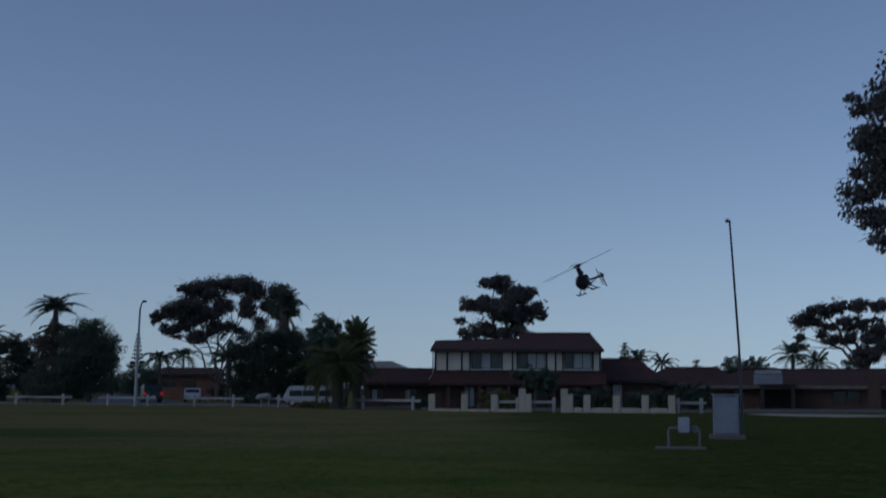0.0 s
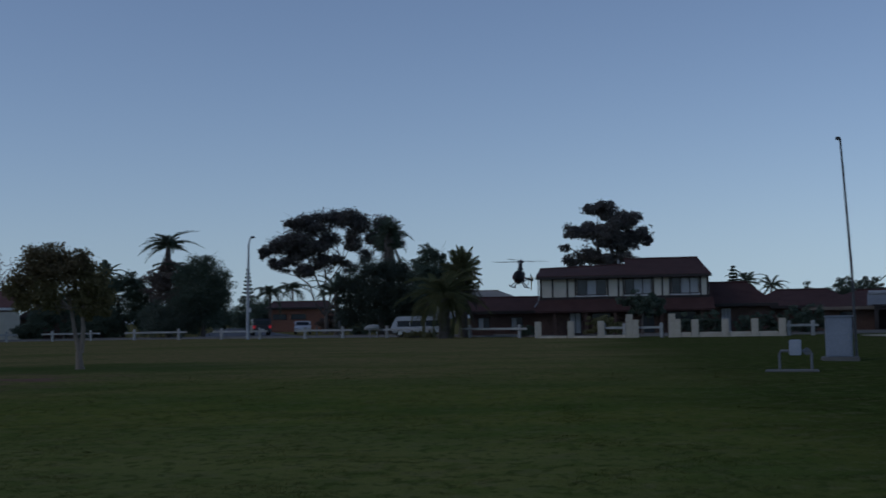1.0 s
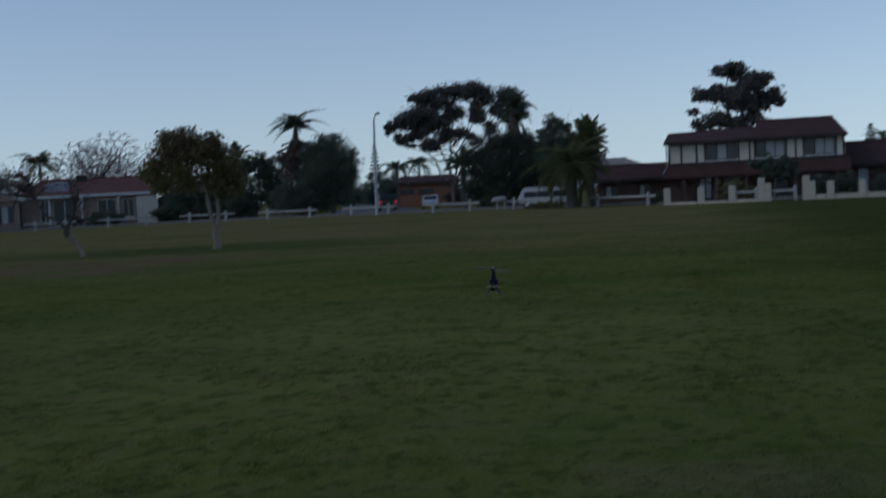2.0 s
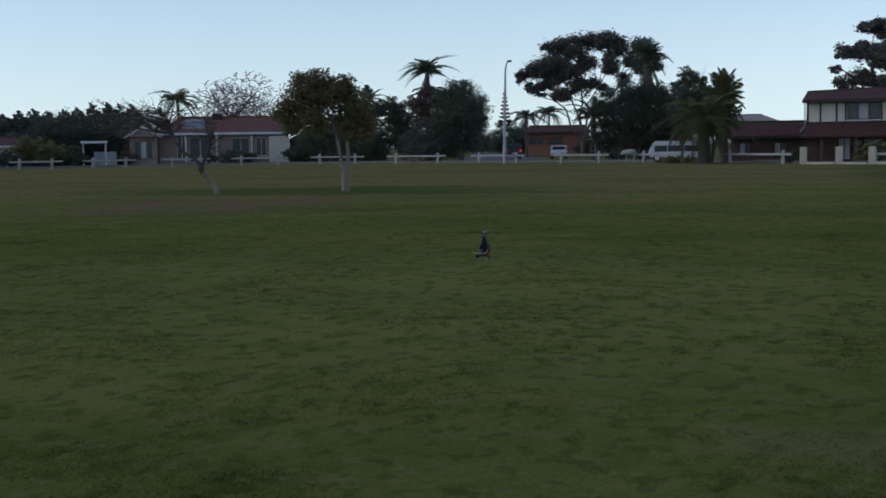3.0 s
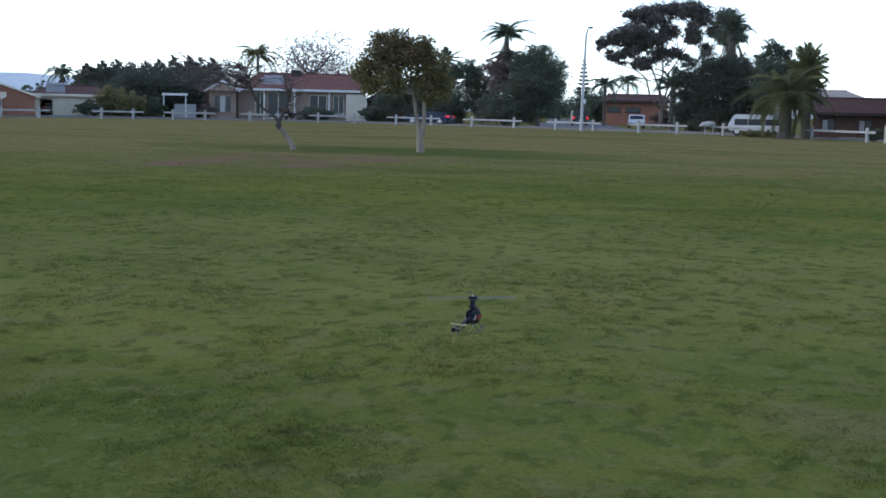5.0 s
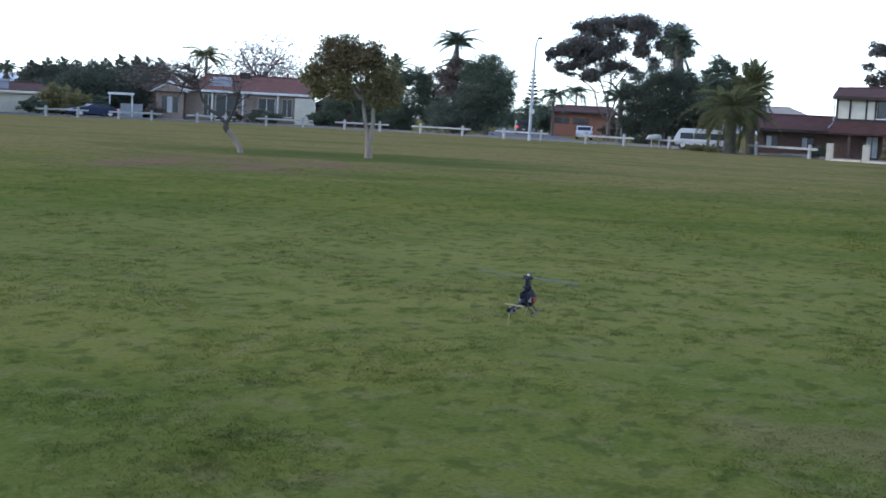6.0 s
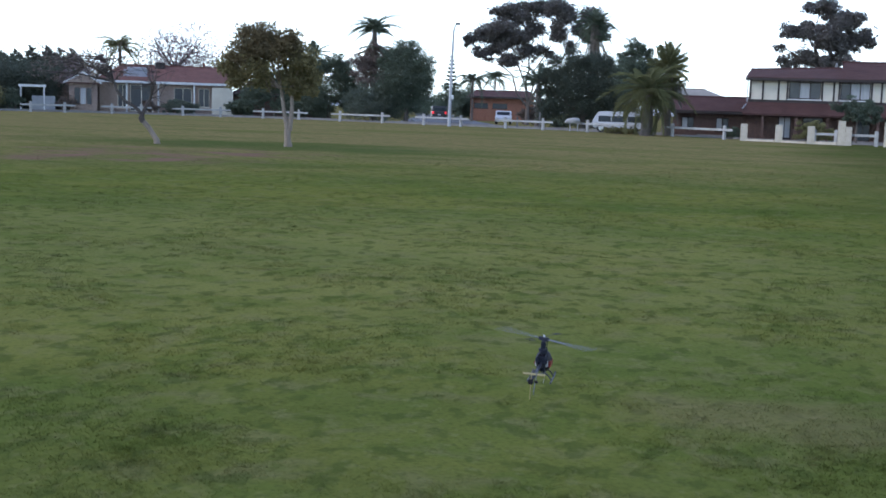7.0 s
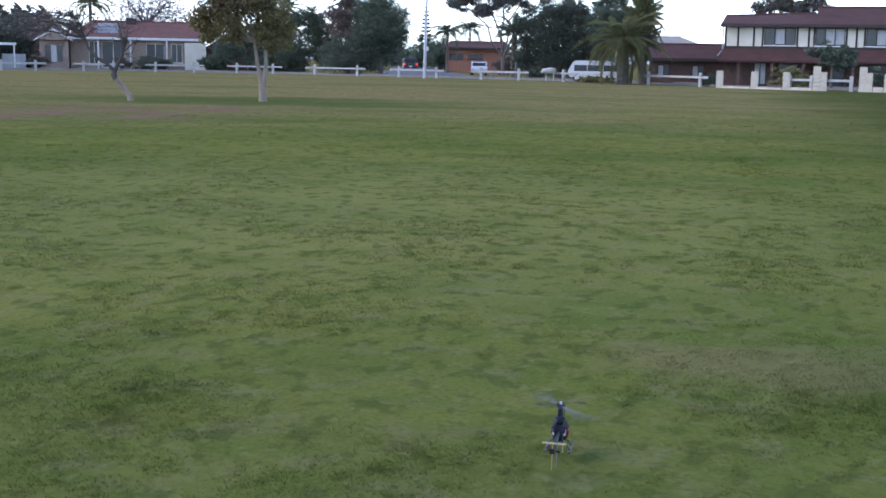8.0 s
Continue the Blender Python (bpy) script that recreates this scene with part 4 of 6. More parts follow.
def gabled_house():
    """A low gable turned to the park, its slope ending beside the neighbour's garage."""
    r = 124.0
    t = base("house", -41.4, r, "orange brick gabled house with cream barge boards", "house")
    k = radians(1) * r
    X = lambda a: k * (a + 41.4)
    xl, xr, xm = X(-45.2), X(-39.15), X(-42.2)
    ze, za, D = hgt(0.22, r), hgt(1.25, r), 9.0

    def prism(y0, y1, lift, out):
        """A wedge between the eaves and the apex."""
        bm = bmesh.new()
        ends = []
        for y in (y0, y1):
            ends.append([bm.verts.new(p) for p in ((xl - out, y, ze + lift - 0.3 * out), (xr + out, y, ze + lift - 0.3 * out), (xm, y, za + lift))])
        a, b = ends
        bm.faces.new(a)
        bm.faces.new(b[::-1])
        for i in range(3):
            n = (i + 1) % 3
            bm.faces.new((a[i], b[i], b[n], a[n]))
        bmesh.ops.recalc_face_normals(bm, faces=bm.faces)
        return bm

    holes = [(X(-41.75), X(-41.45), 0.1, ze - 0.25), (X(-41.1), X(-40.55), 0.35, ze - 0.3)]
    part("wall", wall(bmesh.new(), xl, xr, 0, ze, 0, 0.25, holes), BRICK_OR, t)
    part("gable", prism(0, 0.25, 0.004, 0), BRICK_OR, t, "orange brick gable")
    part("wall", B(xr - 0.25, xr, 0.25, D, 0, ze), BRICK_OR, t)
    part("wall", B(xl, xl + 0.25, 0.25, D, 0, ze), BRICK_OR, t)
    part("wall", B(xl + 0.25, xr - 0.25, D - 0.25, D, 0, ze), BRICK_OR, t)
    part("roof", prism(0.26, D + 0.5, 0.16, 0.5), TILE, t)
    part("panel", B(X(-41.4), X(-40.35), -0.06, -0.004, ze - 0.22, ze + 0.42), CREAM, t, "cream cladding panel over the porch")
    part("porch_post", B(X(-40.45), X(-40.28), -0.5, -0.2, 0, ze - 0.1), BRICK_OR, t)
    for s in (xl - 0.5, xr + 0.5):
        part("barge_board", tube(bmesh.new(), [(xm, -0.12, za + 0.14), (s, -0.12, ze - 0.02)], [0.13, 0.13], 4), CREAM, t)
    for a, b, c, d in holes:
        window(t, a, b, c, d, 0.08, 2, ())
    return t


gabled_house()
house_shell("house", "low brown-roofed house behind the hedge", -22.6, 140, -4, 5, 8, 2.2, 4.2, 3, 3, BRICK, TILE, gutter=TIMBER)


# ---- trees, from the street's far side to the park ----
EUC = [(-11.66, 4.60, 0.54, 0.34), (-10.31, 4.87, 0.75, 0.38), (-9.40, 4.81, 0.62, 0.42), (-8.88, 4.55, 0.5, 0.44), (-10.88, 4.41, 0.62, 0.38), (-11.84, 3.87, 0.75, 0.38), (-12.69, 3.53, 0.62, 0.34),
       (-13.30, 3.22, 0.30, 0.25), (-12.53, 2.74, 0.62, 0.3), (-11.75, 3.15, 0.62, 0.38), (-11.01, 3.49, 0.6, 0.36), (-10.30, 3.83, 0.5, 0.36), (-11.46, 2.43, 0.55, 0.3), (-10.69, 2.77, 0.5, 0.42),
       (-10.04, 2.98, 0.34, 0.36), (-9.23, 3.71, 0.34, 0.65), (-9.44, 2.59, 0.3, 0.32), (-8.62, 3.06, 0.28, 0.34), (-8.40, 3.91, 0.28, 0.3), (-12.07, 4.59, 0.30, 0.22), (-7.75, 4.45, 0.45, 0.5), (-7.05, 3.85, 0.32, 0.3), (-8.0, 3.72, 0.45, 0.28)]
tree("gum_tree", "tall spreading gum tree with dark open crown", -10.5, 138, EUC, L_EUC, 0.24, 42, 0.24, 0.35, BARK, 1, 0.55, grow=1.02, rim=1.2)
PINE = [(2.47, 5.10, 0.9, 0.34), (3.19, 4.74, 0.6, 0.3), (3.99, 4.67, 0.5, 0.26), (3.45, 4.30, 0.75, 0.44), (1.45, 3.98, 0.8, 0.32), (2.08, 4.14, 0.6, 0.3), (0.83, 3.25, 0.26, 0.19), (2.78, 3.70, 1.0, 0.5),
        (4.20, 3.79, 0.68, 0.4), (4.69, 3.51, 0.32, 0.22), (1.10, 2.67, 0.32, 0.40), (1.97, 2.80, 0.75, 0.42), (3.19, 2.71, 0.9, 0.33), (3.57, 3.34, 0.75, 0.38)]
tree("gum_tree", "tall dark gum tree rising behind the two-storey house", 2.7, 122, PINE, L_EUC, 0.24, 40, 0.4, 2.3, BARK, 2, 0.5, grow=0.95, rim=1.18)
EUCR = [(16.5, 3.2, 0.5, 0.4), (17.2, 3.55, 0.55, 0.36), (18.0, 3.75, 0.6, 0.32), (19.0, 3.8, 0.6, 0.32), (20.0, 3.8, 0.7, 0.32), (21.2, 3.6, 0.7, 0.4), (17.08, 3.12, 0.37, 0.23), (17.57, 2.86, 0.46, 0.28), (18.33, 3.02, 0.55, 0.32), (19.07, 3.01, 0.46, 0.32), (19.72, 2.83, 0.46, 0.46),
        (16.39, 2.43, 0.32, 0.20), (17.89, 2.24, 0.55, 0.28), (17.40, 2.55, 0.37, 0.18), (18.55, 2.41, 0.46, 0.28), (19.38, 2.40, 0.46, 0.37), (19.94, 2.14, 0.37, 0.46), (16.46, 1.99, 0.28, 0.17), (18.94, 1.72, 0.46, 0.37), (19.59, 1.63, 0.46, 0.37), (19.01, 1.29, 0.46, 0.23), (21.0, 2.6, 0.7, 0.5), (21.8, 2.9, 0.6, 0.5)]
tree("gum_tree", "broad gum tree behind the long low house", 19.2, 125, EUCR, L_EUC, 0.24, 42, 0.35, 1.1, BARK, 3, 0.5, grow=0.92, rim=1.2)
NEAR = [(20.3, 10.6, 1.2, 1.2), (19.6, 11.4, 0.8, 0.7), (19.6, 12.4, 0.75, 0.9), (20.6, 13.2, 1.0, 1.0), (21.8, 14.2, 1.2, 1.1), (19.8, 11.1, 0.8, 0.6), (21.0, 11.4, 1.1, 0.9), (19.4, 9.2, 1.0, 0.85), (20.4, 9.5, 1.0, 0.9), (19.3, 7.9, 0.75, 0.8), (20.3, 7.8, 0.9, 0.9), (19.8, 6.8, 0.55, 0.5), (20.9, 6.9, 0.7, 0.6), (22.2, 9.1, 1.3, 1.2), (22.8, 11.8, 1.4, 1.2), (24.2, 14.1, 1.5, 1.3), (24.5, 10.6, 1.5, 1.3), (26.0, 12.6, 1.6, 1.4), (23.5, 7.2, 1.1, 0.8), (26.2, 9.2, 1.3, 1.1)]
tree("gum_tree", "near gum tree with drooping dark leaf clusters", 24.2, 42, NEAR, L_EUC, 0.16, 42, 0.26, 4.5, BARK, 4, 0.55, droop=0.9, grow=1.15)

norfolk("slim tiered pine behind the street lamp", -14.12, 150, 2.5, 0.27, 1)
norfolk("slim tiered pine far behind the roofs", 8.52, 165, 2.2, 0.36, 2)
palm("tall palm with arching fronds above the hedge", -17.75, 129, 3.55, 2.15, 0.3, 22, 1, L_PALMD, droop=1.15, skirt=2.6, lo=18, hi=86, tier=9, width=1.15)
palm("small palm behind the side street", -13.1, 150, 1.4, 1.9, 0.16, 16, 2, L_PALMD, droop=1.35, lo=-15, width=1.2)
palm("slim palm behind the orange brick house", -12.05, 175, 1.55, 2.2, 0.14, 18, 3, L_PALMD, droop=1.4, lo=-10, width=1.2)
palm("palm with a thick skirt of dead fronds by the gum tree", -7.5, 124, 4.1, 2.0, 0.5, 34, 4, L_PALMD, droop=0.8, skirt=3.0, lo=-30, hi=86, width=1.2, tier=7)
palm("stout date palm with drooping fronds behind the fence", -4.93, 94, 1.05, 3.0, 0.45, 46, 5, L_PALM, droop=0.85, lo=-48, hi=76, width=1.0)
palm("tall fan palm beside the date palm", -4.05, 98, 2.35, 2.0, 0.34, 44, 6, L_PALM, droop=0.3, skirt=2.6, lo=-60, hi=82, width=0.95, tier=8)
palm("low palm at the edge of the dark hedge", -10.0, 116, 1.35, 2.6, 0.3, 22, 7, L_PALMD, droop=0.6, lo=-10)
palm("palm in front of the bare tree", -29.3, 142, 2.35, 2.2, 0.18, 20, 8, L_PALM, droop=1.0, lo=-5, width=1.2)
palm("palm far behind the brown-roofed house", -38.0, 175, 1.35, 1.7, 0.25, 24, 9, L_PALMD, droop=1.2, lo=5, width=1.3, skirt=1.2)
palm("small palm behind the wing's roof", 9.1, 150, 1.5, 2.2, 0.16, 18, 10, L_PALMD, droop=0.7)
palm("small palm behind the wing's roof", 10.2, 150, 1.3, 2.0, 0.14, 18, 11, L_PALMD, droop=0.8)
palm("palm behind the long low house", 16.05, 130, 1.65, 2.4, 0.2, 20, 12, L_PALMD, droop=0.65)
palm("palm behind the long low house", 17.1, 130, 1.25, 2.3, 0.2, 18, 13, L_PALMD, droop=0.65)
palm("palm beside the leafy park tree", -20.5, 135, 2.35, 2.2, 0.18, 16, 14, L_PALMD, droop=0.6)

tree("tree", "rounded dark evergreen tree by the tall palm", -16.2, 126, [(-16.2, 2.65, 0.7, 0.55), (-16.9, 2.2, 0.7, 0.5), (-15.5, 2.0, 0.65, 0.6), (-16.2, 1.6, 1.1, 0.8), (-15.45, 1.1, 0.55, 0.6), (-16.8, 1.0, 0.8, 0.7), (-16.0, 0.4, 0.75, 0.8), (-17.2, 0.2, 0.7, 0.7)], L_DARK, 0.15, 70, 0.25, 0.3, BARK, 5, 0.4)
tree("tree", "dense dark tree behind the fence", -19.8, 131, [(-20.1, 1.95, 0.55, 0.45), (-19.4, 1.5, 0.6, 0.5), (-20.6, 1.3, 0.7, 0.6), (-19.2, 0.6, 0.6, 0.7), (-20.3, 0.4, 0.9, 0.8), (-18.8, 0.2, 0.5, 0.6), (-18.9, 1.5, 0.55, 0.55), (-19.4, 2.0, 0.5, 0.4), (-18.5, 0.8, 0.5, 0.6)], L_DARK, 0.15, 70, 0.22, 0.2, BARK, 6, 0.4)
tree("tree", "dark tree behind the leafy park tree", -22.3, 133, [(-22.2, 0.9, 0.8, 0.6), (-21.4, 0.6, 0.7, 0.7), (-23.2, 0.5, 0.7, 0.6)], L_DARK, 0.15, 66, 0.2, 0.0, BARK, 7)
tree("tree", "bushy dark tree beside the fan palm", -5.7, 110, [(-5.6, 3.15, 0.5, 0.36), (-6.1, 2.75, 0.4, 0.35), (-5.1, 2.9, 0.45, 0.4), (-5.6, 2.3, 0.8, 0.5), (-4.8, 2.1, 0.6, 0.6), (-5.4, 1.5, 0.9, 0.7), (-4.4, 1.3, 0.6, 0.7), (-4.0, 0.8, 0.7, 0.6)], L_DARK, 0.16, 60, 0.22, 1.2, BARK, 8, 0.42)
tree("tree", "massive dark hedge-like fig tree", -7.9, 115, [(-8.3, 2.35, 0.85, 0.55), (-7.3, 2.35, 0.8, 0.5), (-6.4, 2.0, 0.7, 0.5), (-9.3, 1.7, 0.65, 0.5), (-8.4, 1.4, 1.1, 0.8), (-7.0, 1.3, 1.0, 0.8), (-6.0, 1.2, 0.6, 0.6), (-9.4, 0.7, 0.7, 0.6), (-8.3, 0.3, 1.0, 0.8), (-6.9, 0.3, 1.0, 0.8), (-5.9, 0.3, 0.6, 0.7), (-9.6, 0.0, 0.5, 0.5)], L_CYP, 0.13, 95, 0.3, 0.0, BARK, 9, 0.42)
tree("tree", "dark leafy tree before the two-storey house", 4.35, 92, [(4.1, 0.85, 0.5, 0.3), (4.8, 0.75, 0.5, 0.36), (3.6, 0.6, 0.4, 0.3), (4.4, 0.35, 0.7, 0.36), (5.2, 0.3, 0.35, 0.4)], L_DARK, 0.16, 60, 0.1, 0.1, BARK, 10)
tree("tree", "rust-tinted tree below the tall palm", -17.6, 128, [(-17.9, 2.3, 0.6, 0.6), (-17.3, 2.2, 0.6, 0.6), (-18.3, 1.8, 0.6, 0.6), (-17.6, 1.4, 0.9, 0.6)], L_RUST, 0.2, 34, 0.15, 1.0, BARK, 12)

bush("grey-green bushy shrub behind the fence", -17.6, 125.5, 2.9, 1.35, L_GREY, 1, 0.15, 44)
bush("dark shrub behind the fence", -21.0, 132, 2.6, 0.6, L_DARK, 2)
bush("dark shrub behind the fence", -23.9, 134, 1.4, 0.3, L_DARK, 3)
bush("low yellow-green plants before the minibus", -6.2, 98.5, 1.5, -0.5, L_YEL, 60, 0.12, 40)
bush("dark shrub near the white car", -9.0, 114, 1.0, -0.1, L_DARK, 4)
bush("dark garden trees at the end of the side street", -13.8, 215, 2.1, 1.4, L_DARK, 90, 0.22, 24, "garden_tree", "tree", "garden trees behind the roofs")
bush("dark garden trees at the end of the side street", -15.1, 235, 1.8, 0.95, L_DARK, 91, 0.22, 24, "garden_tree", "tree", "garden trees behind the roofs")
bush("shrub in shade at the side street", -13.35, 176, 1.3, 0.9, L_DARK, 5, 0.2)
bush("rust-tinted shrub beside the orange brick house", -10.2, 140, 1.5, 0.6, L_RUST, 6, 0.2)
bush("rounded yellow-green shrub in the front garden", 2.55, 89, 1.5, 0.35, L_YEL, 7, 0.12, 60)
bush("dark shrub in the front garden", 6.4, 89, 1.3, 0.15, L_DARK, 8, 0.12, 60)
bush("dark shrub in the front garden", 7.4, 92, 1.4, 0.35, L_DARK, 9, 0.12, 60)
bush("dark shrub by the low wing", -1.1, 92, 0.7, -0.2, L_DARK, 10, 0.12, 60)
bush("yellow-green bush by the driveway", -35.5, 131, 2.2, 1.0, L_YEL, 11)
bush("dark green bush by the driveway", -36.8, 130, 1.2, 0.25, L_DARK, 12)
bush("dark green bush by the driveway", -33.9, 131.5, 1.0, 0.45, L_DARK, 13)
bush("low shrub before the red-tiled house", -26.6, 133.5, 1.7, 0.2, L_GREY, 14)
bush("low shrub before the red-tiled house", -28.0, 134, 0.8, 0.3, L_RUST, 15)
bush("low shrub before the red-tiled house", -31.6, 133.5, 1.0, 0.2, L_RUST, 16)
bush("shrub at the red-tiled house", -23.7, 134, 1.0, 0.2, L_DARK, 17)
for i, (a, w, tp, m) in enumerate(((11.2, 1.6, 1.5, L_DARK), (12.4, 1.8, 1.7, L_DARK), (13.8, 1.8, 1.9, L_DARK), (15.2, 1.4, 1.75, L_DARK), (18.4, 1.6, 1.5, L_DARK), (20.4, 1.8, 1.6, L_DARK))):
    bush("dark garden trees above the roofs", a, 128, w, tp, m, 30 + i, 0.2, 26, "garden_tree", "tree", "garden trees behind the roofs")
for i, (a, w, tp) in enumerate(((11.6, 1.8, 1.45), (12.9, 2.0, 1.6), (14.2, 1.9, 1.85), (15.4, 1.5, 1.6), (18.7, 1.8, 1.45))):
    bush("dark leafy garden hedge above the roofs", a, 117, w, tp, L_DARK, 95 + i, 0.2, 36, "garden_tree", "tree", "garden trees behind the roofs")
bush("dark round tree behind the brown-roofed house", -39.6, 165, 1.2, 1.0, L_DARK, 101, 0.2, 26, "garden_tree", "tree", "garden trees behind the roofs")
bush("dark round tree behind the brown-roofed house", -38.7, 168, 1.0, 1.15, L_DARK, 102, 0.2, 26, "garden_tree", "tree", "garden trees behind the roofs")
bush("dark hedge beside the sand", 11.3, 93, 1.5, 0.5, L_DARK, 40)
bush("dark shrub before the garage wing", 9.1, 91, 1.2, 0.15, L_DARK, 44, 0.13, 55)
bush("dark leafy shrub beside the garage wing", 11.9, 95, 1.5, 0.55, L_DARK, 45, 0.13, 50)
bush("dark hedge beside the garage wing", 10.0, 95, 1.0, 0.4, L_DARK, 41)
for i, (a, tp, w) in enumerate(((-36.9, 1.7, 1.7), (-36.2, 1.85, 1.7), (-35.6, 1.95, 1.6), (-35.0, 1.85, 1.6), (-34.3, 1.9, 1.6), (-33.75, 2.0, 1.5), (-33.1, 2.22, 1.5), (-32.4, 2.25, 1.6), (-31.9, 2.15, 1.4), (-31.35, 2.15, 1.4), (-36.6, 1.5, 1.5), (-35.3, 1.6, 1.5))):
    conifer("dark pointed conifer in a row behind the houses", a, 150 + 3 * (i % 3), tp, w, i)
bush("dark hedge below the conifers", -34.0, 148, 6.6, 1.75, L_CYP, 50, 0.2, 20)
bush("mauve-brown leafless shrub behind the house", -31.2, 144, 1.8, 1.9, L_RUST, 42, 0.16, 10, "garden_tree", "tree", "garden trees behind the roofs")
bush("mauve-brown leafless shrub behind the house", -30.3, 145, 1.7, 2.0, L_RUST, 43, 0.16, 8, "garden_tree", "tree", "garden trees behind the roofs")

bare_tree("bare_tree", "leafless spreading tree with mauve-grey twigs", -26.5, 150, (-1.2, 0, 0), (-0.9, 0, hgt(1.45, 150)), 2.55, 1.6, 3.75, 2600, TWIG, 9, 0.3)
bare_tree("bare_tree", "small leafless tree with mauve twigs by the gable", -31.0, 141, (0.2, 0, 0), (0, 0, hgt(0.5, 141)), 0.9, 0.6, 2.4, 800, TWIG, 17, 0.14)
bare_tree("bare_tree", "small leafless tree with mauve twigs by the gable", -30.0, 142, (0.2, 0, 0), (0, 0, hgt(0.6, 142)), 0.8, 0.8, 2.3, 700, TWIG, 18, 0.14)


def leafy_park_tree():
    """Two pale stems and a sparse olive crown with russet tops."""
    r, az = 46.0, -21.72
    rng = np.random.default_rng(21)
    spec = [(-23.4, 3.1, 0.6, 0.45), (-22.8, 2.9, 0.6, 0.5), (-21.6, 2.85, 0.5, 0.4), (-22.2, 2.5, 0.7, 0.5), (-23.8, 2.3, 0.6, 0.5), (-24.2, 1.6, 0.5, 0.5), (-23.2, 1.6, 0.6, 0.5), (-21.2, 2.1, 0.55, 0.5), (-20.8, 1.4, 0.45, 0.5), (-21.6, 1.3, 0.4, 0.5), (-24.0, 0.9, 0.4, 0.35), (-20.8, 0.75, 0.4, 0.35), (-22.9, 0.9, 0.35, 0.3), (-21.5, 0.6, 0.3, 0.3)]
    t = base("park_tree", az, r, "small park tree with pale twin stems and olive russet leaves", "tree", "park trees")
    blobs = [(x, y, z, a * 1.2, b * 1.2, c * 1.2) for x, y, z, a, b, c in spread(az, r, spec, rng)]
    bm = bmesh.new()
    k = radians(1) * r
    fork = Vector((0.0, 0, hgt(-1.15, r)))
    tube(bm, [(0.04, 0, -0.1), (0.03, 0, 0.12), (0.01, 0, 0.35), fork], [0.18, 0.135, 0.12, 0.125], 10)
    a, b = Vector((-0.25, 0.1, hgt(0.75, r))), Vector((0.12, -0.1, hgt(0.75, r)))
    tube(bm, [fork, fork.lerp(a, 0.5) + Vector((-0.03, 0, 0.05)), a], [0.09, 0.072, 0.06], 8)
    tube(bm, [fork + Vector((0.08, 0, -0.05)), fork.lerp(b, 0.5) + Vector((0.1, 0, 0)), b], [0.095, 0.075, 0.06], 8)
    for bl in blobs:
        e = Vector(bl[:3])
        s = a if e.x < -0.1 else b
        m = s.lerp(e, 0.5) + Vector((rng.normal() * 0.1, rng.normal() * 0.1, 0.12))
        tube(bm, [s, m, e], [0.05, 0.032, 0.01], 6)
        for _ in range(4):
            e2 = e + Vector((rng.normal() * bl[3], rng.normal() * bl[4], rng.normal() * bl[5])) * 0.7
            tube(bm, [m.lerp(e, 0.4), e2], [0.02, 0.006], 4)
    part("trunk", bm, BARK_PALE, t, "pale peeling bark", smooth=True)
    top = [q for q in blobs if q[2] > 3.35]
    link("crown", arrays("crown", *foliage([q for q in blobs if q[2] <= 3.35], 0.11, 190, rng, 0.6)), L_OLIVE, t, "olive lower foliage")
    link("crown_top", arrays("crown", *foliage(top, 0.11, 160, rng, 0.6)), L_RUSSET, t, "russet upper foliage")


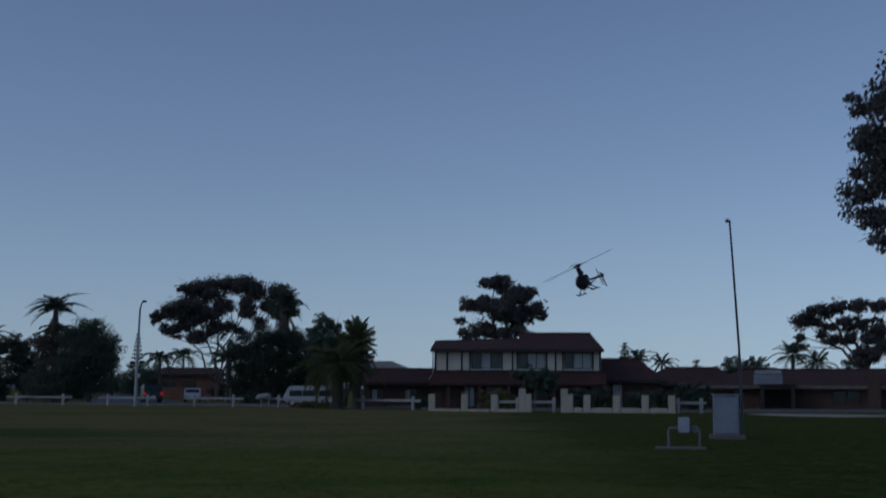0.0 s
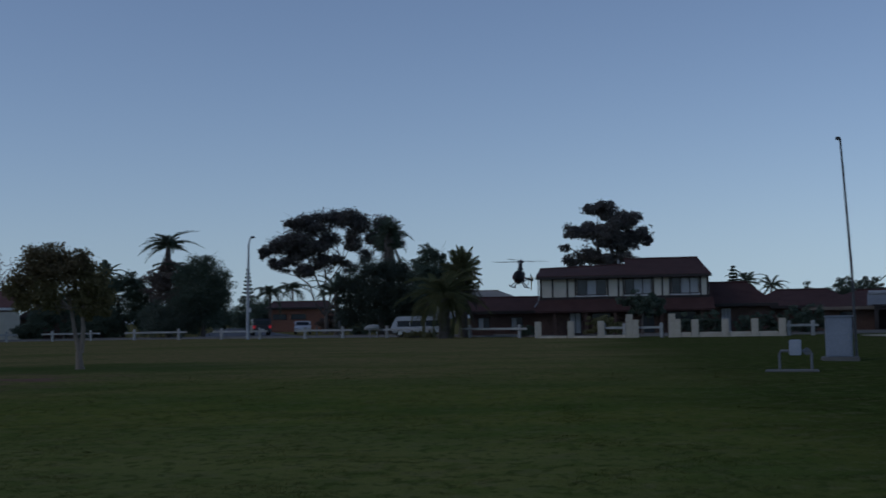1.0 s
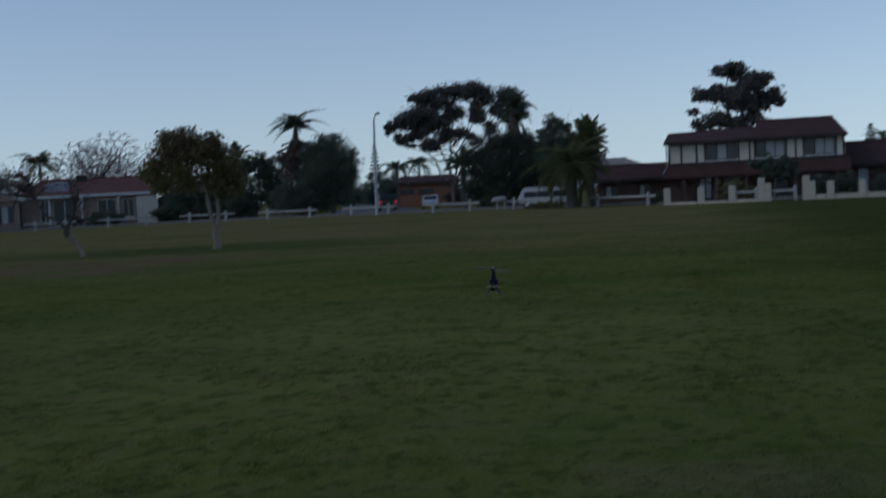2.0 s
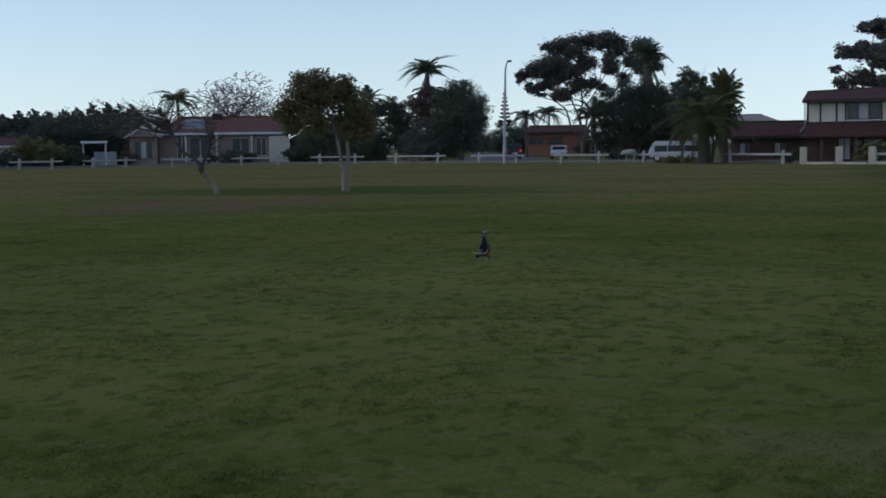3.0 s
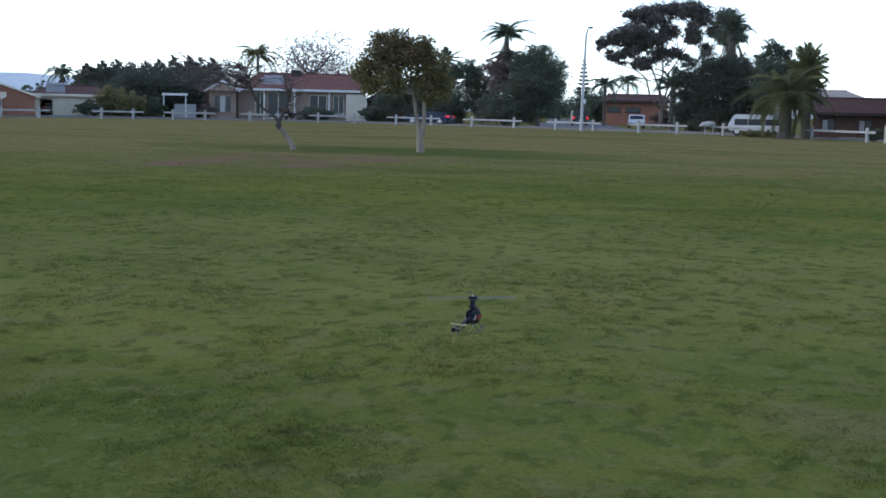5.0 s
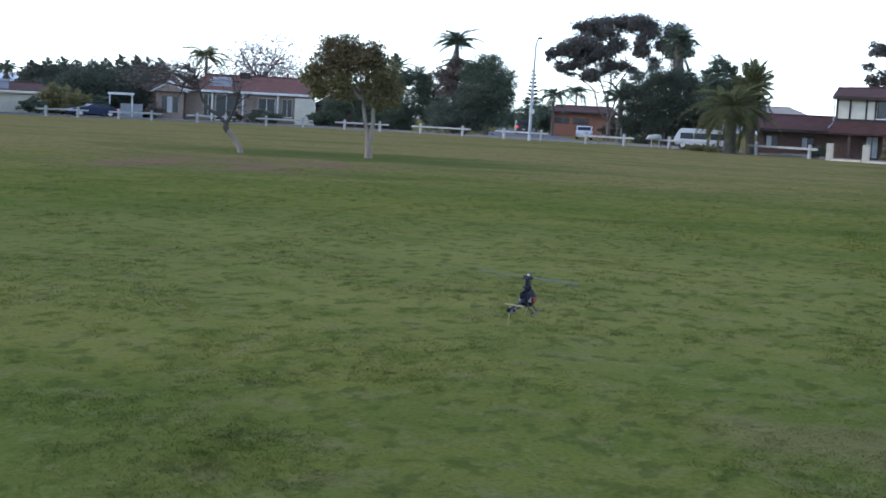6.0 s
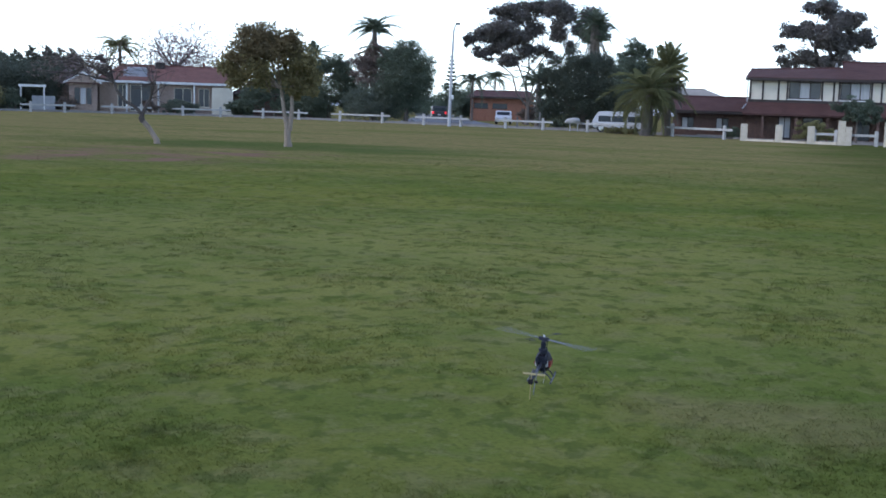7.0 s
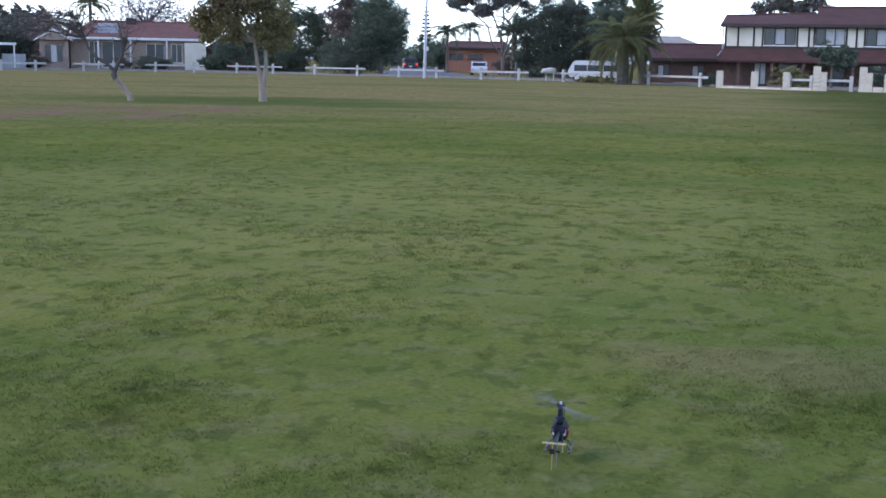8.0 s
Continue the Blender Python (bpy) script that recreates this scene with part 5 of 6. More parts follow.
def leaning_tree():
    """A crooked half-bare tree: a pale stem that leans left and forks low."""
    r, az = 45.5, -27.5
    rng = np.random.default_rng(5)
    k = radians(1) * r
    t = base("park_tree", az, r, "crooked leaning park tree, nearly bare, with a pale stem", "tree", "park trees")
    def at(a, e, d=0.0):
        return Vector((k * (a - az), d, hgt(e, r)))
    bm, upper = bmesh.new(), bmesh.new()
    fork = at(-28.31, -0.66)
    tube(bm, [(-0.12, 0, -0.1), (-0.14, 0, 0.1), at(-27.82, -1.55), at(-28.05, -1.2), at(-28.28, -0.95)], [0.14, 0.105, 0.09, 0.09, 0.095], 9)
    tube(upper, [at(-28.27, -1.0), at(-28.36, -0.8), fork], [0.098, 0.115, 0.09], 9)
    left = [fork, at(-28.65, -0.3), at(-29.06, -0.07), at(-29.42, 0.35), at(-29.55, 0.75), at(-29.7, 1.31), at(-30.08, 1.97)]
    tube(upper, left, [0.07, 0.06, 0.055, 0.05, 0.042, 0.032, 0.012], 7)
    right = [fork, at(-28.15, -0.3), at(-28.0, 0.02), at(-27.75, 0.7), at(-27.68, 1.36)]
    tube(upper, right, [0.07, 0.055, 0.045, 0.03, 0.01], 7)
    left = left[2:]
    ends, twigs = [], bmesh.new()
    for i in range(40):
        s = left[2].lerp(left[4], rng.random()) if i % 4 else right[2].lerp(right[3], rng.random())
        e = at(-30.4 + rng.normal() * 0.95, 1.6 + rng.normal() * 0.45, rng.normal() * 0.6) if i % 4 else at(-27.7 + rng.normal() * 0.5, 0.8 + rng.normal() * 0.5, rng.normal() * 0.4)
        tube(twigs, [s, s.lerp(e, 0.5) + Vector((0, 0, 0.08)), e], [0.026, 0.018, 0.008], 5)
        for _ in range(7):
            e2 = e + Vector((rng.normal(), rng.normal(), rng.normal() * 0.8)) * 0.34
            tube(twigs, [s.lerp(e, 0.7), e2], [0.011, 0.006], 3)
        if i % 4:
            ends.append(e)
    part("trunk", bm, BARK_PALE, t, "pale crooked stem", smooth=True)
    part("branch", upper, BARK_DARK, t, "dark forked limbs", smooth=True)
    part("twig_mass", twigs, BARK_DARK, t, "dark bare twigs")
    blobs = [(e.x, e.y, e.z, 0.4, 0.4, 0.3) for e in ends]
    link("crown", arrays("crown", *foliage(blobs, 0.075, 6, rng, 1.0, 0.0, 26)), L_RUST, t)


leafy_park_tree()
leaning_tree()


# ---- street and park furniture ----
lamp = base("street_lamp", -14.1, 108, "tall pale street lamp with a small curved head", "street lamp")
hz = hgt(3.98, 108)
part("pole", tube(bmesh.new(), [(-0.1, 0, -0.1), (-0.05, 0, hz * 0.5), (0.05, 0, hz * 0.93), (0.18, 0, hz - 0.1), (0.3, 0, hz)], [0.15, 0.12, 0.08, 0.06, 0.05], 10), LAMPP, lamp, smooth=True)
part("head", B(0.2, 0.62, -0.14, 0.14, hz - 0.06, hz + 0.12, bevel=0.05), MASTM, lamp, "dark lamp head")
part("sign", B(-0.02, 0.22, -0.2, -0.16, hgt(0.5, 108), hgt(0.7, 108)), WHITE, lamp, "small white plate")

cab = base("cabinet", 13.05, 41.5, "grey steel utility cabinet on a concrete slab", "cabinet", "", 4)
part("body", B(-0.41, 0.41, -0.25, 0.25, 0.1, 1.38, bevel=0.02), CABINET, cab)
part("door", B(-0.37, 0.37, -0.275, -0.252, 0.16, 1.3, bevel=0.008), CABINET, cab)
part("handle", B(0.26, 0.3, -0.31, -0.277, 0.65, 0.85, bevel=0.008), METAL, cab)
part("cap", B(-0.45, 0.45, -0.3, 0.28, 1.382, 1.43, bevel=0.015), CABINET, cab)
part("slab", B(-0.55, 0.6, -0.4, 0.45, -0.1, 0.098, bevel=0.02), KERB, cab, "concrete slab")
mast = base("mast", 13.78, 42.6, "tall thin dark pole beside the cabinet", "pole")
mz = hgt(7.85, 42.6)
part("pole", tube(bmesh.new(), [(0.0, 0, -0.1), (-0.06, 0, mz * 0.4), (-0.22, 0, mz * 0.85), (-0.28, 0, mz)], [0.05, 0.042, 0.034, 0.03], 8), MASTM, mast, smooth=True)
part("bracket", B(-0.42, -0.28, -0.04, 0.04, mz - 0.08, mz + 0.03, bevel=0.01), MASTM, mast)
valve = base("backflow_valve", 11.15, 34.5, "pale box on a galvanised pipe loop over a slab", "pipework")
part("pipe", tube(bmesh.new(), [(-0.42, 0, 0.0), (-0.42, 0, 0.44), (-0.38, 0, 0.52), (0.38, 0, 0.52), (0.42, 0, 0.44), (0.42, 0, 0.0)], [0.035] * 6, 10), PIPE, valve, smooth=True)
part("box", B(-0.16, 0.16, -0.14, 0.14, 0.4, 0.82, bevel=0.02), VALVE_BOX, valve, "pale metal box")
part("wheel", tube(bmesh.new(), [(0.3, -0.02, 0.5), (0.3, 0.02, 0.5)], [0.1, 0.1], 12), PIPE, valve)
part("slab", B(-0.8, 0.6, -0.4, 0.4, -0.1, 0.0, bevel=0.02), KERB, valve, "concrete slab")
for az, r in ((-9.9, 112), (-15.4, 140), (-10.95, 112)):
    b = base("bollard", az, r, "pale timber bollard by the street", "bollard", "bollards")
    part("post", B(-0.08, 0.08, -0.08, 0.08, -0.1, 1.5 if az > -10 else 1.0, bevel=0.02), KERB, b)


# ---- vehicles ----
def wheel(parent, x, y, rad):
    w = part("wheel", tube(bmesh.new(), [(0, -0.1, 0), (0, 0.1, 0)], [rad, rad], 18), TYRE, parent)
    w.location = (x, y, rad)
    part("rim", tube(bmesh.new(), [(0, -0.115, 0), (0, 0.115, 0)], [rad * 0.6, rad * 0.6], 12), RIM, w)


def extrude(profile, y0, y1, bevel=0.05):
    bm = bmesh.new()
    a = [bm.verts.new((x, y0, z)) for x, z in profile]
    f = bm.faces.new(a)
    g = bmesh.ops.extrude_face_region(bm, geom=[f])
    bmesh.ops.translate(bm, verts=[v for v in g["geom"] if isinstance(v, bmesh.types.BMVert)], vec=(0, y1 - y0, 0))
    bmesh.ops.recalc_face_normals(bm, faces=bm.faces)
    if bevel:
        bmesh.ops.bevel(bm, geom=list(bm.edges), offset=bevel, segments=2, affect='EDGES')
    return bm


def car(name, label, L, W, H, paintm, brake=False, boxy=False, category="car"):
    """A car along local x, its nose towards +x, its wheels on z = 0."""
    t = tagged(new(name), label, category)
    h, hw = L / 2, W / 2
    if boxy:
        prof = [(-h, 0.35), (h - 0.1, 0.35), (h, 0.75), (h - 0.35, 1.05), (h - 1.0, H - 0.1), (h - 1.4, H), (-h + 0.15, H), (-h, H - 0.2)]
        glass = [(h - 0.62, 1.1), (h - 1.15, H - 0.22), (-h + 0.12, H - 0.22), (-h + 0.05, 1.1)]
    else:
        prof = [(-h, 0.3), (h - 0.1, 0.28), (h, 0.6), (h - 0.2, 0.78), (h * 0.42, 0.95), (h * 0.12, H - 0.06), (-h * 0.1, H), (-h * 0.45, H - 0.06), (-h * 0.78, 1.0), (-h + 0.05, 0.95)]
        glass = [(h * 0.36, 0.97), (h * 0.1, H - 0.13), (-h * 0.42, H - 0.13), (-h * 0.68, 0.98)]
    part("body", extrude(prof, -hw, hw, 0.06), paintm, t, smooth=False)
    part("side_windows", extrude(glass, -hw - 0.006, hw + 0.006, 0), CARGLASS, t, "dark side windows")
    rear = -h * 0.72 if not boxy else -h - 0.008
    part("rear_window", B(rear - 0.01, rear + 0.03, -hw + 0.2, hw - 0.2, H * 0.64, H - 0.2), CARGLASS, t, "dark rear window")
    if boxy:
        shield = [(h - 0.4, 1.1), (h - 0.36, 1.08), (h - 0.94, H - 0.16), (h - 0.99, H - 0.16)]
    else:
        shield = [(h * 0.41, 0.965), (h * 0.41 + 0.05, 0.97), (h * 0.14 + 0.04, H - 0.09), (h * 0.14 - 0.02, H - 0.09)]
    part("windscreen", extrude(shield, -hw + 0.16, hw - 0.16, 0), CARGLASS, t, "dark windscreen")
    for s in (-1, 1):
        part("tail_light", B(-h - 0.03, -h + 0.28, s * hw - 0.13 - 0.1 * s, s * hw + 0.13 - 0.1 * s, 0.74, 1.05 if boxy else 0.92, bevel=0.02), TAIL_ON if brake else TAIL_OFF, t, "glowing red tail light" if brake else "")
        part("headlight", B(h - 0.15, h + 0.02, s * hw - 0.32 * (s > 0), s * hw + 0.32 * (s < 0), 0.58, 0.74, bevel=0.02), HEAD_LENS, t)
        for x in (-h * 0.6, h * 0.62):
            wheel(t, x, s * (hw - 0.1), 0.32)
    part("number_plate", B(-h - 0.025, -h - 0.004, -0.2, 0.2, 0.55, 0.68), WHITE, t)
    return t


sedan = car("sedan", "dark navy sedan driving along the street", 4.9, 1.8, 1.32, CARNAVY, True)
suv = car("suv", "dark four-wheel drive with red tail lights driving off", 4.5, 1.85, 1.75, CARBLACK, True, True)
wc = car("hatchback", "white hatchback parked on the side street", 4.2, 1.7, 1.42, CARWHITE)
wc.matrix_world = pose(*xy(-11.6, 132), 0.04, 0, 0, -80)
wc2 = car("hatchback", "dark maroon car parked in a shaded driveway", 4.2, 1.7, 1.45, CARMAROON)
wc2.matrix_world = pose(*xy(-38.45, 135.4), 0.0, 0, 0, 128)


def van():
    """White minibus with a long dark window band."""
    t = tagged(new("minibus"), "white minibus with dark window band parked behind the fence", "van")
    t.matrix_world = pose(*xy(-6.2, 101.5), 0.02, 0, 0, 176 + 6.35)
    L, W, H = 4.3, 1.9, hgt(0.16, 101)
    h, hw = L / 2, W / 2
    part("body", extrude([(-h, 0.35), (h - 0.1, 0.35), (h, 0.8), (h - 0.06, 1.0), (h - 0.38, H - 0.12), (h - 0.55, H), (-h + 0.1, H), (-h, H - 0.15)], -hw, hw, 0.07), CARWHITE, t)
    for i, (a, b) in enumerate(((-h + 0.12, -0.74), (-0.7, 0.58), (0.62, h - 0.5))):
        for s in (-1, 1):
            part("side_window", B(a, b, s * hw - 0.012, s * hw + 0.012, 0.86, H - 0.36, bevel=0.005), CARGLASS, t, "dark side window")
    part("windscreen", extrude([(h - 0.13, 1.08), (h - 0.06, 1.08), (h - 0.33, H - 0.18), (h - 0.4, H - 0.18)], -hw + 0.12, hw - 0.12, 0), CARGLASS, t)
    for s in (-1, 1):
        part("headlight", B(h - 0.1, h + 0.01, s * (hw - 0.3) - 0.16, s * (hw - 0.3) + 0.16, 0.68, 0.85, bevel=0.02), HEAD_LENS, t)
        part("tail_light", B(-h - 0.02, -h + 0.05, s * (hw - 0.12) - 0.07, s * (hw - 0.12) + 0.07, 0.8, 1.15, bevel=0.02), TAIL_OFF, t)
        for x in (-h * 0.58, h * 0.66):
            wheel(t, x, s * (hw - 0.1), 0.33)
    return t


van()
tr = base("boat", -8.3, 101, "small white upturned dinghy on a trailer by the van", "boat")
bm = bmesh.new()
tube(bm, [(-0.75, 0, 0.7), (-0.55, 0, 0.82), (0, 0, 0.88), (0.4, 0, 0.84), (0.5, 0, 0.8)], [0.05, 0.2, 0.26, 0.24, 0.05], 12)
part("hull", bm, FENCEW, tr, smooth=True)
part("trestle", B(-0.35, -0.27, -0.2, 0.2, 0.0, 0.7), METAL, tr)
part("trestle", B(0.27, 0.35, -0.2, 0.2, 0.0, 0.7), METAL, tr)


# ---- the model helicopter: nose towards +y, skids on z = 0 ----
HELI_SIZE = 0.86


def helicopter():
    t = tagged(new("model_helicopter"), "small black radio-controlled helicopter with yellow tail fins", "model helicopter")
    bm = bmesh.new()
    bmesh.ops.create_uvsphere(bm, u_segments=20, v_segments=14, radius=1.0)
    for v in bm.verts:
        y = v.co.y
        w = 0.044 * (1 - 0.25 * max(0, y))
        v.co = Vector((v.co.x * w, 0.055 + y * 0.085, 0.086 + v.co.z * (0.058 - 0.012 * max(0, y)) - 0.012 * max(0, y) ** 2))
    canopy = part("canopy", bm, HELI_BLACK, t, "glossy black egg-shaped canopy", smooth=True)
    part("decal", B(-0.0425, -0.034, 0.0, 0.06, 0.076, 0.088, bevel=0.002), HELI_RED, canopy, "red side stripe")
    part("decal", B(0.034, 0.0445, -0.015, 0.08, 0.066, 0.1, bevel=0.004), HELI_RED, canopy, "red side stripe")
    bm = bmesh.new()
    box(bm, -0.020, -0.016, -0.06, 0.06, 0.045, 0.135)
    box(bm, 0.016, 0.020, -0.06, 0.06, 0.045, 0.135)
    box(bm, -0.015, 0.015, -0.03, 0.03, 0.05, 0.07)
    box(bm, -0.03, 0.03, -0.045, -0.02, 0.09, 0.125, bevel=0.004)
    part("frame", bm, HELI_BLUE, t, "dark blue side frame")
    part("battery", B(-0.016, 0.016, 0.04, 0.12, 0.045, 0.07, bevel=0.004), HELI_RED, t, "red battery pack")
    part("motor", tube(bmesh.new(), [(0.0, -0.03, 0.07), (0.0, -0.03, 0.1)], [0.016, 0.016], 12), HELI_GREY, t)
    part("servo", B(-0.032, -0.021, -0.04, -0.005, 0.075, 0.105, bevel=0.003), HELI_WHITE, t, "white servo")
    part("servo", B(0.021, 0.032, -0.04, -0.005, 0.075, 0.105, bevel=0.003), HELI_WHITE, t, "white servo")
    part("main_gear", tube(bmesh.new(), [(0, 0, 0.072), (0, 0, 0.078)], [0.034, 0.034], 20), HELI_WHITE, t, "white main gear")
    part("mast", tube(bmesh.new(), [(0, 0, 0.05), (0, 0, 0.215)], [0.0045, 0.0045], 8), HELI_BLUE, t)
    part("rotor_support", B(-0.012, 0.012, -0.012, 0.012, 0.136, 0.2, bevel=0.004), HELI_BLUE, t, "dark control linkage block")
    part("swashplate", tube(bmesh.new(), [(0, 0, 0.15), (0, 0, 0.162)], [0.024, 0.024], 14), HELI_BLUE, t)
    for a in (0, 120, 240):
        c, s = math.cos(radians(a)), math.sin(radians(a))
        part("push_rod", tube(bmesh.new(), [(0.018 * c, 0.018 * s, 0.1), (0.018 * c, 0.018 * s, 0.2)], [0.002, 0.002], 5), HELI_BLUE, t)
    rotor = part("main_rotor", B(-0.028, 0.028, -0.011, 0.011, -0.009, 0.011, bevel=0.003), HELI_BLUE, t, "dark rotor head")
    rotor.location = (0, 0, 0.212)
    for s in (-1, 1):
        bm = B(0.03, 0.30, -0.008, 0.008, -0.0015, 0.0015, bevel=0.001)
        bmesh.ops.transform(bm, matrix=Matrix.Rotation(0 if s > 0 else math.pi, 4, 'Z') @ pose(0, 0, 0.002, 5 * 1), verts=bm.verts)
        part("blade", bm, BLADE_GREY, rotor, "pale grey blade")
        part("flybar_paddle", B(-0.012, 0.012, s * 0.11 - 0.02, s * 0.11 + 0.02, 0.011, 0.015, bevel=0.001), HELI_BLACK, rotor)
    part("flybar", tube(bmesh.new(), [(0, -0.1, 0.013), (0, 0.1, 0.013)], [0.0012, 0.0012], 5), HELI_BLUE, rotor)
    part("cap", tube(bmesh.new(), [(0, 0, 0.011), (0, 0, 0.022)], [0.007, 0.005], 10), HELI_WHITE, rotor, "white hub cap")
    boom = part("tail_boom", tube(bmesh.new(), [(0, -0.05, 0.09), (0, -0.4, 0.09)], [0.008, 0.007], 10), HELI_BLUE, t, "dark blue tail boom", smooth=True)
    part("brace", tube(bmesh.new(), [(-0.015, -0.05, 0.05), (0, -0.26, 0.085)], [0.003, 0.003], 6), HELI_GREY, boom)
    part("brace", tube(bmesh.new(), [(0.015, -0.05, 0.05), (0, -0.26, 0.085)], [0.003, 0.003], 6), HELI_GREY, boom)
    part("horizontal_fin", extrude([(-0.055, 0.097), (0.055, 0.097), (0.055, 0.1), (-0.055, 0.1)], -0.305, -0.275, 0.0), HELI_YELLOW, boom, "yellow horizontal fin")
    bm = bmesh.new()
    vs = [(-0.40, 0.125), (-0.385, 0.125), (-0.375, 0.09), (-0.385, 0.0), (-0.40, 0.0), (-0.408, 0.09)]
    bm2 = extrude(vs, -0.0015, 0.0015, 0.0)
    bmesh.ops.transform(bm2, matrix=Matrix.Rotation(math.pi / 2, 4, 'Z'), verts=bm2.verts)
    bm.free()
    part("vertical_fin", bm2, HELI_YELLOW, boom, "yellow vertical fin")
    part("tail_case", B(-0.012, 0.012, -0.412, -0.392, 0.078, 0.102, bevel=0.003), HELI_BLACK, boom)
    tail = part("tail_rotor", tube(bmesh.new(), [(-0.006, 0, 0), (0.012, 0, 0)], [0.006, 0.006], 8), HELI_BLACK, t)
    tail.location = (0.022, -0.4, 0.09)
    for s in (-1, 1):
        part("tail_blade", B(-0.001, 0.001, -0.007, 0.007, min(s * 0.006, s * 0.07), max(s * 0.006, s * 0.07)), BLADE_GREY, tail)
    for s in (-1, 1):
        sk = part("skid", tube(bmesh.new(), [(s * 0.058, -0.08, 0.006), (s * 0.058, 0.085, 0.006), (s * 0.058, 0.11, 0.02)], [0.005, 0.005, 0.004], 8), HELI_GREY, t, smooth=True)
        for y in (-0.03, 0.06):
            part("strut", tube(bmesh.new(), [(s * 0.058, y, 0.008), (s * 0.04, y, 0.03), (s * 0.015, y, 0.048)], [0.004, 0.004, 0.004], 7), HELI_GREY, sk)
    part("aerial", tube(bmesh.new(), [(0.02, 0.0, 0.05), (0.03, -0.15, 0.02)], [0.001, 0.001], 4), HELI_WHITE, t)
    small = Matrix.Scale(HELI_SIZE, 4)
    for me in {o.data for o in t.children_recursive}:
        me.transform(small)
    for o in t.children_recursive:
        o.location *= HELI_SIZE
    return t, rotor, tail


heli, main_rotor, tail_rotor = helicopter()


# ---- tufts of lawn grass where the helicopter comes down ----
def tufts():
    rng = np.random.default_rng(8)
    n = 200000
    az = np.radians(rng.uniform(-44, 24, n))
    d = 3.0 + 37.0 * rng.random(n) ** 1.3
    x, y = d * np.sin(az), d * np.cos(az)
    clump = np.array([noise.noise(Vector((a * 1.3, b * 1.3, 0.3))) + 1.0 * noise.noise(Vector((a * 6, b * 5, 2))) for a, b in zip(x, y)])
    keep = (clump > -0.55) & (rng.random(n) < np.clip(1.5 - d / 30, 0, 1))
    x, y, d, clump = x[keep], y[keep], d[keep], clump[keep]
    z = lawn_height(x, y)
    out = []
    for _ in range(4):
        a = rng.uniform(0, 2 * math.pi, len(x))
        h = (0.005 + 0.009 * rng.random(len(x))) * (0.5 + 2.0 * np.clip(clump - 0.1, 0, 1))
        lean = h * (0.8 + 2.0 * rng.random(len(x)))
        w = 0.0015 + 0.00028 * d
        ox, oy = rng.normal(size=len(x)) * 0.025, rng.normal(size=len(x)) * 0.025
        bx, by = x + ox, y + oy
        ca, sa = np.cos(a), np.sin(a)
        out.append(np.stack([np.stack([bx - w * sa, by + w * ca, z - 0.004], -1), np.stack([bx + w * sa, by - w * ca, z - 0.004], -1), np.stack([bx + lean * ca, by + lean * sa, z + h], -1)], 1))
    v = np.concatenate(out).reshape(-1, 3)
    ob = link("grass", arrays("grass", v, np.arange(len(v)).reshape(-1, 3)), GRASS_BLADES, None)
    return tagged(ob, "short mown grass in uneven tufts", "grass", kind="stuff")


tufts()


